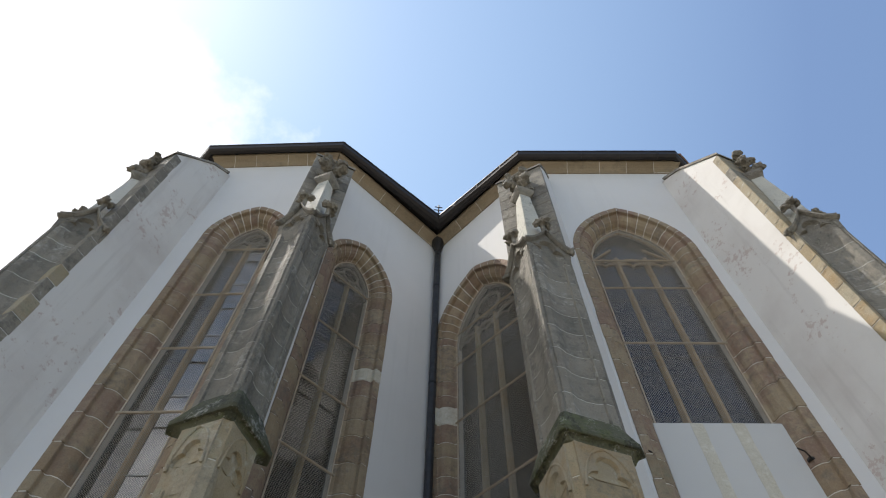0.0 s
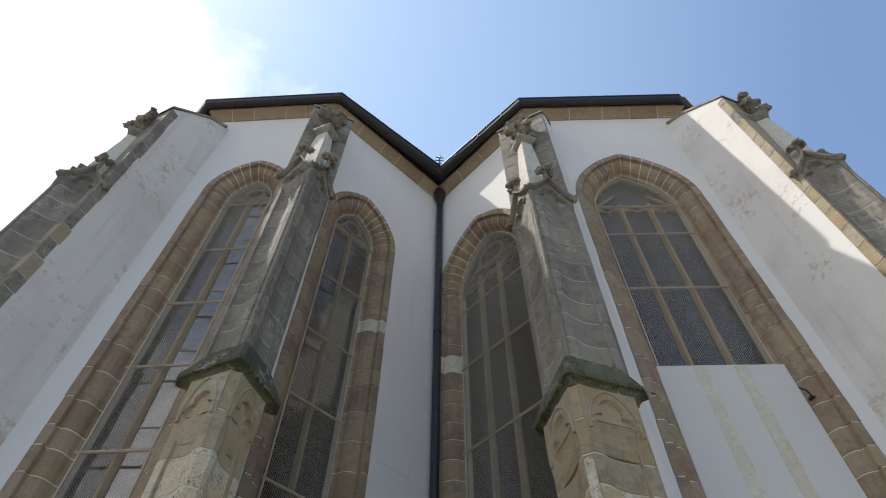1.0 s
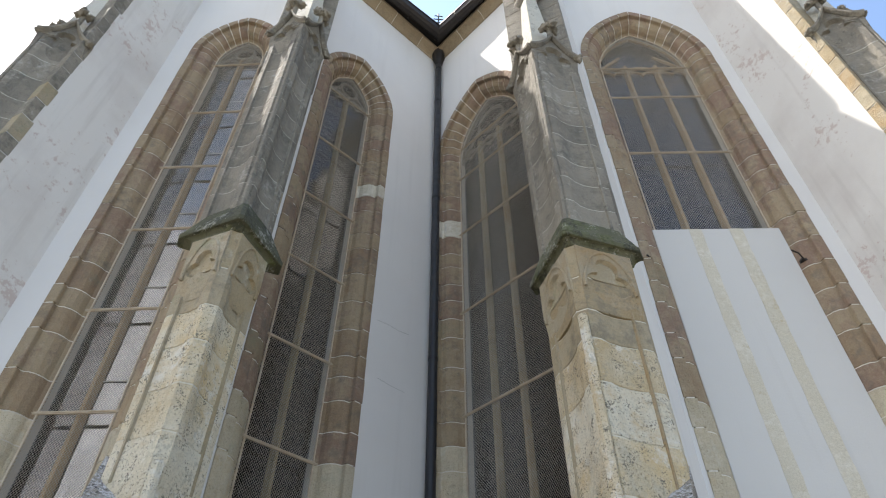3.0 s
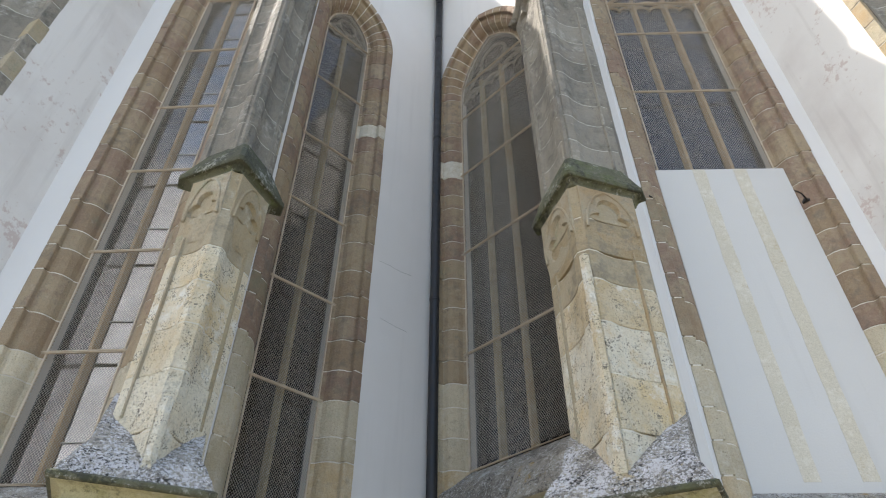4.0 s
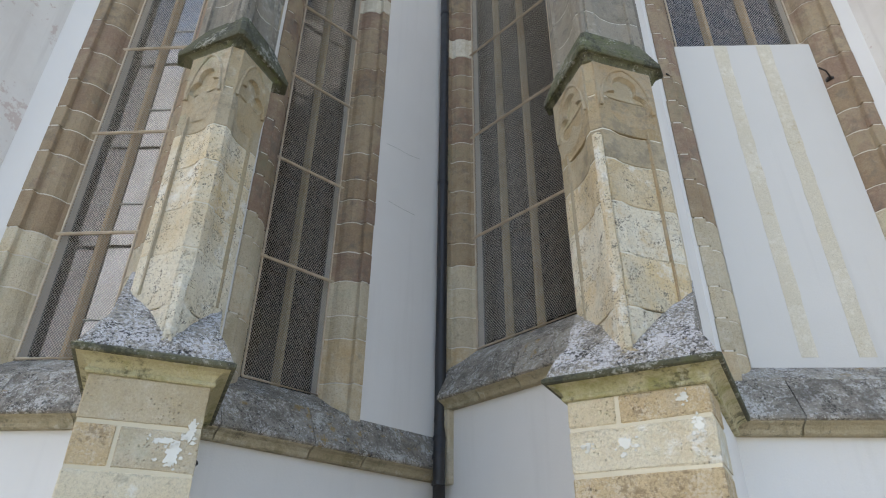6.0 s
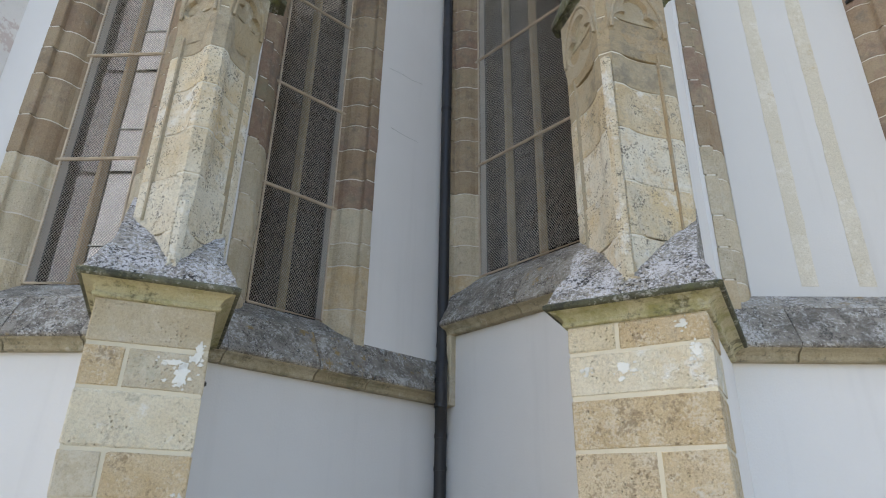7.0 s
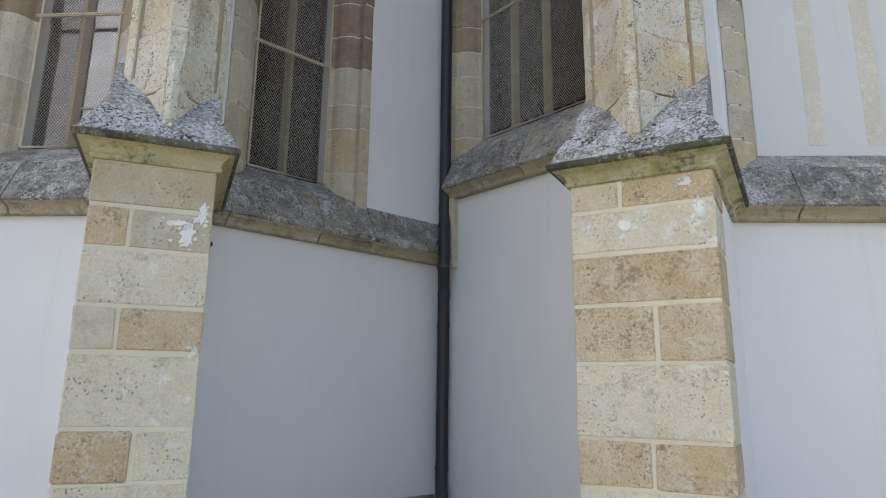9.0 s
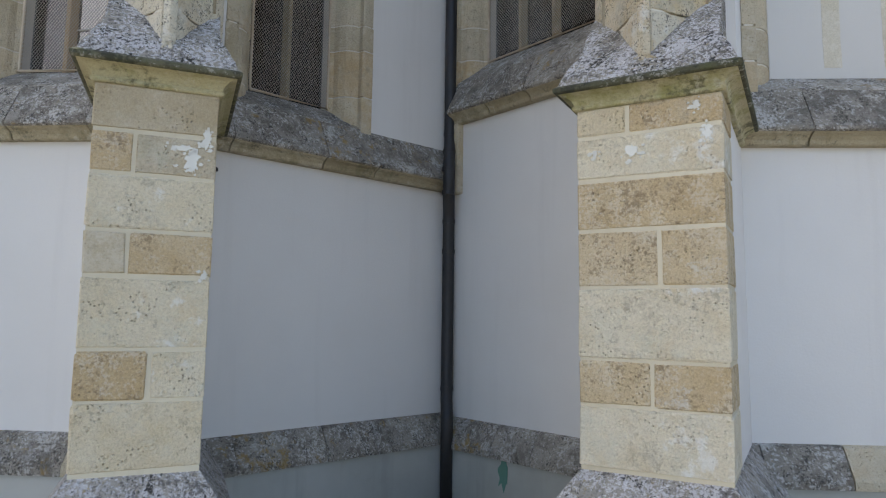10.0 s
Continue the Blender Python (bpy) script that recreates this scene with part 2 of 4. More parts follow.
LICHEN = stone("lichen_covered_stone", [(0.27, 0.24, 0.19), (0.34, 0.31, 0.265), (0.41, 0.375, 0.33)],
               [((0.60, 0.585, 0.59), 40.0, 0.49, 0.54, 0.85), ((0.33, 0.24, 0.09), 34.0, 0.57, 0.62, 0.7), ((0.12, 0.108, 0.095), 46.0, 0.515, 0.56, 0.85), ((0.72, 0.71, 0.71), 70.0, 0.55, 0.58, 0.85), ((0.025, 0.023, 0.02), 50.0, 0.548, 0.572, 0.95)], pits=1.0, gather=0.5)
SILL = stone("grey_lichen_sill", [(0.25, 0.222, 0.18), (0.33, 0.30, 0.255), (0.41, 0.375, 0.32)],
             [((0.15, 0.13, 0.11), 14.0, 0.50, 0.58, 0.8), ((0.58, 0.56, 0.53), 44.0, 0.515, 0.56, 0.85), ((0.05, 0.047, 0.042), 60.0, 0.545, 0.575, 0.85), ((0.34, 0.22, 0.06), 9.0, 0.575, 0.62, 0.75), ((0.10, 0.09, 0.075), 4.0, 0.52, 0.62, 0.6), ((0.60, 0.59, 0.56), 5.0, 0.585, 0.62, 0.6)], pits=1.0, gather=0.5)
MOULD = stone("stained_beige_moulding", [(0.33, 0.27, 0.17), (0.41, 0.35, 0.235), (0.47, 0.41, 0.30)],
              [((0.20, 0.18, 0.10), 9.0, 0.50, 0.60, 0.7), ((0.55, 0.51, 0.42), 20.0, 0.55, 0.63, 0.6), ((0.12, 0.11, 0.08), 30.0, 0.55, 0.61, 0.6)], pits=0.8)
MOSS = stone("mossy_stone", [(0.35, 0.31, 0.15), (0.45, 0.405, 0.235), (0.52, 0.475, 0.32)],
             [((0.22, 0.22, 0.05), 5.0, 0.50, 0.60, 0.7), ((0.06, 0.06, 0.03), 14.0, 0.54, 0.61, 0.75), ((0.56, 0.54, 0.42), 18.0, 0.56, 0.63, 0.6)], pits=0.9)
DARKMOSS = stone("dark_mossy_stone", [(0.06, 0.06, 0.035), (0.10, 0.10, 0.055), (0.16, 0.15, 0.095)],
                 [((0.12, 0.145, 0.035), 10.0, 0.52, 0.60, 0.6), ((0.03, 0.03, 0.022), 20.0, 0.50, 0.57, 0.8), ((0.40, 0.39, 0.34), 34.0, 0.55, 0.60, 0.7)], pits=1.0)
CORNICE = stone("cornice_sandstone", [(0.24, 0.18, 0.115), (0.295, 0.23, 0.15), (0.35, 0.275, 0.185)],
                [((0.18, 0.145, 0.10), 7.0, 0.50, 0.62, 0.7), ((0.46, 0.39, 0.28), 12.0, 0.55, 0.66, 0.5)], pits=0.6)
MORTAR = plaster("lime_mortar", (0.68, 0.64, 0.57), (0.46, 0.42, 0.36), 0.8)
STRIPE = stone("ochre_stone_strip", [(0.48, 0.44, 0.345), (0.57, 0.53, 0.44)], [((0.70, 0.68, 0.63), 14.0, 0.50, 0.62, 0.45), ((0.42, 0.35, 0.23), 20.0, 0.55, 0.63, 0.6)], pits=0.4)
GUTTER = metal("dark_gutter_metal", (0.034, 0.030, 0.029), 0.42, 0.6, (0.065, 0.055, 0.05))
PIPE = metal("dark_grey_pipe_metal", (0.035, 0.035, 0.037), 0.42, 0.5, (0.06, 0.055, 0.052))
IRON = metal("pale_painted_iron", (0.46, 0.39, 0.30), 0.6, 0.1, (0.33, 0.25, 0.17))
WHITEWASH = plaster("old_whitewash", (0.62, 0.62, 0.58), (0.50, 0.48, 0.42), 0.9)
GREEN = plaster("green_stain", (0.06, 0.20, 0.15), (0.16, 0.22, 0.18), 0.6)
WIRE = metal("wire_mesh_metal", (0.52, 0.50, 0.47), 0.6, 0.1, (0.38, 0.36, 0.33))
WOOD = stone("brown_mullion_stone", [(0.34, 0.24, 0.14), (0.42, 0.31, 0.19)], [((0.24, 0.18, 0.12), 9.0, 0.52, 0.62, 0.6)], pits=0.3)
JOINT = plaster("cream_joint_mortar", (0.60, 0.565, 0.48), (0.48, 0.44, 0.35), 0.7)
FOOT_JOINT = plaster("weathered_joint_mortar", (0.535, 0.485, 0.37), (0.42, 0.37, 0.27), 0.9)
TILE = stone("brown_roof_tile", [(0.17, 0.10, 0.07), (0.22, 0.13, 0.09)])
GLASS = glass("window_glass", (0.32, 0.37, 0.43), 2.0)
GLASS_SKY = glass("bright_reflecting_glass", (0.20, 0.24, 0.28), 3.4)
DARK = plaster("dim_interior_plaster", (0.16, 0.15, 0.14), (0.10, 0.10, 0.09))
GROUND = stone("gravel_ground", [(0.19, 0.172, 0.138), (0.25, 0.226, 0.182)], [((0.09, 0.11, 0.04), 3.0, 0.54, 0.62, 0.8)])


# ---- mesh helpers ----
def part(name, bm, mat, parent=None, label="", m=None, smooth=False):
    bmesh.ops.recalc_face_normals(bm, faces=bm.faces[:])
    me = bpy.data.meshes.new(name)
    bm.to_mesh(me)
    bm.free()
    me.materials.append(mat)
    if smooth:
        me.polygons.foreach_set("use_smooth", [True] * len(me.polygons))
    ob = new(name, me)
    if parent:
        ob.parent = parent
    if m is not None:
        ob.matrix_local = m
    if label:
        ob["label"] = label
    return ob


def empty(name, m, label, category, group="", kind=""):
    ob = new(name)
    ob.empty_display_size = 0.2
    ob.matrix_world = m
    return tagged(ob, label, category, group, kind)


def rings(bm, loops, closed_ends=True, wrap=True):
    """Skin a row of equal loops of points."""
    vs = [[bm.verts.new(p) for p in loop] for loop in loops]
    k = len(loops[0])
    for a, b in zip(vs, vs[1:]):
        for i in range(k if wrap else k - 1):
            j = (i + 1) % k
            bm.faces.new((a[i], a[j], b[j], b[i]))
    if closed_ends:
        bm.faces.new(vs[0])
        bm.faces.new(vs[-1])
    return vs


def block(bm, x0, x1, y0, y1, z0, z1, ch=0.0):
    """A box, with chamfered edges along its height and at both ends."""
    if ch <= 0:
        loops = [[(x0, y0, z), (x1, y0, z), (x1, y1, z), (x0, y1, z)] for z in (z0, z1)]
    else:
        c = ch

        def loop(z, i):
            a0, a1, b0, b1 = x0 + i, x1 - i, y0 + i, y1 - i
            return [(a0 + c, b0, z), (a1 - c, b0, z), (a1, b0 + c, z), (a1, b1 - c, z), (a1 - c, b1, z), (a0 + c, b1, z), (a0, b1 - c, z), (a0, b0 + c, z)]
        loops = [loop(z0, c), loop(z0 + c, 0), loop(z1 - c, 0), loop(z1, c)]
    rings(bm, loops)


def prism(bm, poly, z0, z1, ch=0.0):
    """An upright prism over a plan polygon, its top and bottom edges eased."""
    cx = sum(p[0] for p in poly) / len(poly)
    cy = sum(p[1] for p in poly) / len(poly)

    def sh(i):
        out = []
        for x, y in poly:
            d = math.hypot(x - cx, y - cy) or 1
            out.append((cx + (x - cx) * (1 - i / d), cy + (y - cy) * (1 - i / d)))
        return out
    if ch > 0:
        loops = [[(x, y, z) for x, y in sh(i)] for z, i in ((z0, ch), (z0 + ch, 0), (z1 - ch, 0), (z1, ch))]
    else:
        loops = [[(x, y, z) for x, y in poly] for z in (z0, z1)]
    rings(bm, loops)


def tube(bm, pts, r, k=8):
    """A round bar along a line of points."""
    pts = [Vector(p) for p in pts]
    loops = []
    last = None
    for i, p in enumerate(pts):
        t = (pts[min(i + 1, len(pts) - 1)] - pts[max(i - 1, 0)]).normalized()
        a = t.orthogonal().normalized() if abs(t.z) > 0.99 else t.cross(Vector((0, 0, 1))).normalized()
        if abs(t.z) > 0.99:
            a = Vector((1, 0, 0))
        if last is not None and a.dot(last) < 0:
            a = -a
        last = a
        b = t.cross(a).normalized()
        loops.append([p + a * (r * math.cos(2 * math.pi * j / k)) + b * (r * math.sin(2 * math.pi * j / k)) for j in range(k)])
    rings(bm, loops)


def wall_pose(k, d, n):
    return Matrix(((d[0], n[0], 0, k[0]), (d[1], n[1], 0, k[1]), (0, 0, 1, 0), (0, 0, 0, 1)))


def unit(deg):
    return Vector((math.cos(radians(deg)), math.sin(radians(deg))))


# ---- plan: two polygonal apses that meet in a valley at the origin ----
LEN_A, LEN_B, LEN_C, LEN_D = 2.44, 2.825, 2.531, 3.05
DIR_B, DIR_C = Vector((-0.7057, -0.7085)), Vector((0.7147, -0.6994))
DIR_A, DIR_D = Vector((-0.9998, 0.0187)), Vector((0.9999, 0.0100))
K_L, K_R = DIR_B * LEN_B, DIR_C * LEN_C
K_E, K_F = K_L + DIR_A * LEN_A, K_R + DIR_D * LEN_D
NRM_A, NRM_B = Vector((-0.0187, -0.9998)), Vector((0.7085, -0.7057))
NRM_C, NRM_D = Vector((-0.6994, -0.7147)), Vector((0.0100, -0.9999))
# local x of a wall runs along it, y out of it; on the left apse x grows to the left, on the right apse x is minus the distance
M_A, M_B = wall_pose(K_L, DIR_A, NRM_A), wall_pose((0, 0), DIR_B, NRM_B)
M_C, M_D = wall_pose((0, 0), -DIR_C, NRM_C), wall_pose(K_R, -DIR_D, NRM_D)
EAVE, THICK, REC = 14.05, 0.7, 0.22


# ---- walls ----
def arch_half(h, o, spring, n=10):
    """Points of the right half of a pointed arch from the springing to the apex, offset outwards by o."""
    r = 2 * h + o
    top = math.acos(h / r)
    return [(-h + r * math.cos(top * i / n), spring + r * math.sin(top * i / n)) for i in range(n + 1)]


def arch_outline(c, h, o, sill, spring, n=10):
    right = [(c + x, z) for x, z in arch_half(h, o, spring, n)]
    left = [(2 * c - x, z) for x, z in reversed(right[:-1])]
    return [(c + h + o, sill)] + right + left + [(c - h - o, sill)]


def wall_with_opening(name, m, x0, x1, win, mat, label):
    """A wall from x0 to x1 whose arched opening goes through it."""
    c, h, sill, spring = win
    o = 0.31
    sill = sill - 0.26
    out = arch_outline(c, h, o, sill, spring)
    bm = bmesh.new()
    apex_i = len(out) // 2
    right = out[:apex_i + 1]
    left = list(reversed(out[apex_i:]))
    for y in (0.0, -THICK):
        def v(x, z):
            return bm.verts.new((x, y, z))
        for side, edge in ((right, x1), (left, x0)):
            for a, b in zip(side, side[1:]):
                bm.faces.new((v(*a), v(*b), v(edge, b[1]), v(edge, a[1])))
        ax, az = out[apex_i]
        bm.faces.new((v(x0, az), v(ax, az), v(ax, EAVE + 0.3), v(x0, EAVE + 0.3)))
        bm.faces.new((v(ax, az), v(x1, az), v(x1, EAVE + 0.3), v(ax, EAVE + 0.3)))
        bm.faces.new((v(x0, 0), v(x1, 0), v(x1, sill), v(x0, sill)))
    for a, b in zip(out, out[1:] + out[:1]):
        bm.faces.new([bm.verts.new(p) for p in ((a[0], 0, a[1]), (b[0], 0, b[1]), (b[0], -THICK, b[1]), (a[0], -THICK, a[1]))])
    for x in (x0, x1):
        bm.faces.new([bm.verts.new(p) for p in ((x, 0, 0), (x, 0, EAVE + 0.3), (x, -THICK, EAVE + 0.3), (x, -THICK, 0))])
    bmesh.ops.remove_doubles(bm, verts=bm.verts[:], dist=1e-4)
    ob = part(name, bm, mat)
    ob.matrix_world = m
    return tagged(ob, label, "wall", kind="structure")


# centre, half width, sill height, springing height of each window's glass, along its wall
WIN_A = (1.02, 0.37, 3.66, 11.13)
WIN_B = (1.70, 0.395, 3.66, 11.04)
WIN_C = (-1.01, 0.68, 4.38, 10.62)
WIN_D = (-1.455, 0.665, 3.68, 10.90)
wall_a = wall_with_opening("wall_a", M_A, 0.0, LEN_A, WIN_A, PLASTER, "white plastered church wall with a tall pointed window")
wall_b = wall_with_opening("wall_b", M_B, 0.0, LEN_B, WIN_B, PLASTER, "white plastered church wall beside the corner downpipe")
wall_c = wall_with_opening("wall_c", M_C, -LEN_C, 0.0, WIN_C, PLASTER, "white plastered church wall with hairline stains")
wall_d = wall_with_opening("wall_d", M_D, -LEN_D, 0.0, WIN_D, PLASTER, "white plastered church wall with a half walled-up window")


for pts in ([(0.89, 6.78), (0.72, 6.80), (0.55, 6.795), (0.38, 6.825)], [(0.81, 5.99), (0.6, 5.975), (0.415, 5.978)]):
    bm = bmesh.new()
    tube(bm, [(x, -0.001, z) for x, z in pts], 0.0028, 5)
    part("hairline_crack", bm, PLASTER_BASE, wall_b, "thin dark hairline crack in the plaster")


def plain_wall(name, a, b):
    a, b = Vector(a), Vector(b)
    d = (b - a).normalized()
    n = Vector((d.y, -d.x))
    bm = bmesh.new()
    block(bm, 0, (b - a).length, -THICK, 0, 0, EAVE + 0.3)
    ob = part(name, bm, PLASTER)
    ob.matrix_world = wall_pose(a, d, n)
    return tagged(ob, "plain white plastered church wall turning away behind", "wall", kind="structure")


K_E2 = K_E + Vector((-1.75, 1.75))
K_E3 = K_E2 + Vector((0, 9.0))
K_F2 = K_F + Vector((1.85, 1.85))
K_F3 = K_F2 + Vector((0, 9.0))
plain_wall("wall_e", K_E2, K_E)
plain_wall("wall_f", K_E3, K_E2)
plain_wall("wall_g", K_F, K_F2)
plain_wall("wall_h", K_F2, K_F3)
plain_wall("wall_i", K_F3, K_E3)
bm = bmesh.new()
block(bm, -0.35, 0.35, 0.3, 11.0, 0, EAVE + 0.3)
part_wall = tagged(part("wall_between", bm, DARK), "dim plaster wall between the two choirs", "wall", kind="structure")
bm = bmesh.new()
bm.faces.new([bm.verts.new(p) for p in ((-800, -800, 0), (800, -800, 0), (800, 800, 0), (-800, 800, 0))])
ground = tagged(part("ground", bm, GROUND), "trodden gravel and thin grass round the church", "ground", kind="structure")


def sweep(bm, m_list, profile):
    """Skin a profile (out, z) carried along poses."""
    rings(bm, [[m @ Vector((0, y, z)) for y, z in profile] for m in m_list])


def corner(k, n1, n2, e):
    mid = (n1 + n2).normalized()
    return k + mid * (e / mid.dot(n1))


def mitred_run(bm, ks, ns, profile, start_end=None):
    """A moulding along wall corners ks with the walls' normals ns between them; profile in (out, z)."""
    loops = []
    for i, k in enumerate(ks):
        if i == 0:
            n1 = n2 = ns[0]
        elif i == len(ks) - 1:
            n1 = n2 = ns[-1]
        else:
            n1, n2 = ns[i - 1], ns[i]
        loops.append([(*corner(k, n1, n2, y), z) for y, z in profile])
    rings(bm, loops)


N_E = Vector((-0.7071, -0.7071))
N_G = Vector((0.7071, -0.7071))
COVE = [(-0.05, EAVE - 0.02), (0.02, EAVE - 0.02), (0.05, EAVE + 0.02), (0.085, EAVE + 0.07), (0.13, EAVE + 0.105), (0.19, EAVE + 0.13), (0.20, EAVE + 0.20), (-0.05, EAVE + 0.20)]
GUT = [(0.205, EAVE + 0.19), (0.24, EAVE + 0.15), (0.30, EAVE + 0.15), (0.345, EAVE + 0.19), (0.36, EAVE + 0.27), (0.345, EAVE + 0.285), (0.205, EAVE + 0.285)]
LIP = [(0.0, EAVE + 0.29), (0.33, EAVE + 0.29), (0.37, EAVE + 0.30), (0.37, EAVE + 0.325), (0.0, EAVE + 0.35)]


def cornice(name, m, length, sign, label):
    """The coved stone cornice of one wall: blocks with open joints."""
    root = empty(name, m, label, "cornice", "stone cornices under the eaves", "structure")
    rnd = random.Random(name)
    x = 0.0
    while x < length - 0.05:
        step = min(rnd.uniform(0.34, 0.85), length - x)
        if length - x - step < 0.25:
            step = length - x
        bm = bmesh.new()
        a, b = sign * (x + 0.005), sign * (x + step - 0.005)
        d = rnd.uniform(-0.004, 0.004)
        ea = 0.414 if x == 0 and name in ("cornice_a", "cornice_d") else 0.0
        eb = 0.414 if x + step > length - 0.01 else 0.0
        ext0 = -1.0 if (x == 0 and name in ("cornice_b", "cornice_c")) else ea
        rings(bm, [[(a - sign * ext0 * max(y, 0), y + d, z) for y, z in COVE], [(b + sign * eb * max(y, 0), y + d, z) for y, z in COVE]])
        part("stone", bm, CORNICE, root)
        x += step
    bm = bmesh.new()
    rings(bm, [[(sign * xx, y - 0.007 if y > 0.03 else y, z + (0.004 if z < EAVE else 0)) for y, z in COVE] for xx in (0.12, length - 0.02)])
    part("mortar", bm, MORTAR, root)
    return root


for nm, mm, ln, sg in (("cornice_a", M_A, LEN_A, 1), ("cornice_b", M_B, LEN_B, 1), ("cornice_c", M_C, LEN_C, -1), ("cornice_d", M_D, LEN_D, -1)):
    cornice(nm, mm, ln, sg, "coved brown sandstone cornice blocks with pale joints")

for nm, ks, ns in (("gutter_left", [K_E2, K_E, K_L, Vector((0, 0))], [N_E, NRM_A, NRM_B]), ("gutter_right", [Vector((0, 0)), K_R, K_F, K_F2], [NRM_C, NRM_D, N_G])):
    # the two runs meet in the valley
    root = empty("roof_gutter", Matrix(), "dark metal eaves gutter with drip edge and straps", "gutter", "roof gutters")
    for prof, pn, mt in ((GUT, "trough", GUTTER), (LIP, "drip_edge", GUTTER)):
        bm = bmesh.new()
        loops = []
        for i, k in enumerate(ks):
            valley = k.length < 1e-6
            if valley:
                n1, n2 = NRM_B, NRM_C
            elif i in (0, len(ks) - 1):
                n1 = n2 = ns[0] if i == 0 else ns[-1]
            else:
                n1, n2 = ns[i - 1], ns[i]
            grow = 1.36 if valley else 1.0
            shift = Vector((0.05, 0)) if valley else (Vector((-0.16, 0)) if k is K_F else Vector((0, 0)))
            loops.append([(*(corner(k, n1, n2, y * grow) + shift), z) for y, z in prof])
        rings(bm, loops)
        part(pn, bm, mt, root)
    # strap brackets that carry the trough
    for a, b, nn in zip(ks, ks[1:], ns):
        dd = (b - a).normalized()
        count = max(1, int((b - a).length / 0.62))
        for i in range(count):
            q = a + (b - a) * ((i + 0.5) / count)
            grow = 1.0 + 0.36 * max(0.0, 1 - q.length / LEN_B) if a.length < 1e-6 or b.length < 1e-6 else 1.0
            bm = bmesh.new()
            strap = [(0.20, EAVE + 0.184), (0.236, EAVE + 0.143), (0.304, EAVE + 0.143), (0.352, EAVE + 0.186), (0.368, EAVE + 0.275), (0.360, EAVE + 0.276), (0.345, EAVE + 0.19), (0.30, EAVE + 0.149), (0.24, EAVE + 0.149), (0.205, EAVE + 0.188)]
            rings(bm, [[(*(q + dd * e + nn * (y * grow)), z) for y, z in strap] for e in (-0.014, 0.014)])
            part("bracket", bm, GUTTER, root)


def roof(name, ks, apex, label):
    """A steep roof over one apse: planes from the eaves up to the ridge."""
    root = empty(name, Matrix(), label, "roof", "church roofs", "structure")
    for a, b in zip(ks, ks[1:]):
        bm = bmesh.new()
        tops = [Vector(apex[0]), Vector(apex[1])] if (a, b) == (ks[0], ks[1]) or (a, b) == (ks[-2], ks[-1]) else [Vector(apex[0])]
        pts = [Vector((*a, EAVE + 0.335)), Vector((*b, EAVE + 0.335))]
        if (a, b) == (ks[0], ks[1]):
            pts += [Vector(apex[0]), Vector(apex[1])]
        elif (a, b) == (ks[-2], ks[-1]):
            pts += [Vector(apex[1]), Vector(apex[0])]
        else:
            pts += [Vector(apex[0])]
        n = (pts[1] - pts[0]).cross(pts[2] - pts[0]).normalized() * 0.06
        vs = [bm.verts.new(q) for q in pts]
        ws = [bm.verts.new(q - n) for q in pts]
        bm.faces.new(vs)
        bm.faces.new(ws)
        for i in range(len(vs)):
            j = (i + 1) % len(vs)
            bm.faces.new((vs[i], vs[j], ws[j], ws[i]))
        part("roof_slope", bm, TILE, root)
    return root


def off(k, n1, n2):
    return corner(k, n1, n2, 0.3)


LEFT_W, RIGHT_W = Vector((-1, 0)), Vector((1, 0))
RIDGE_L, RIDGE_R = 21.0, 20.0
mid_l = (K_E2.x + 0.0) / 2
mid_r = (K_F2.x + 0.0) / 2
roof("roof_left", [K_E3 + Vector((-0.3, 0)), off(K_E2, LEFT_W, N_E), off(K_E, N_E, NRM_A), off(K_L, NRM_A, NRM_B), corner(Vector((0, 0)), NRM_B, NRM_C, 0.3), Vector((0, 9.5))],
     [(mid_l, 2.3, RIDGE_L), (mid_l, 9.5, RIDGE_L)], "steep tiled church roof over the choir")
roof("roof_right", [Vector((0, 9.5)), corner(Vector((0, 0)), NRM_B, NRM_C, 0.3), off(K_R, NRM_C, NRM_D), off(K_F, NRM_D, N_G), off(K_F2, N_G, RIGHT_W), K_F3 + Vector((0.3, 0))],
     [(mid_r, 2.3, RIDGE_R), (mid_r, 9.5, RIDGE_R)], "steep tiled church roof over the side choir")


# ---- windows ----
SECTION = [(-0.03, -0.36), (0.0, -0.36), (0.0, -0.235), (0.03, -0.21), (0.05, -0.155), (0.09, -0.10), (0.14, -0.065), (0.185, -0.055), (0.20, -0.045), (0.205, 0.004), (0.215, 0.012), (0.315, 0.012), (0.318, -0.30), (-0.03, -0.45)]


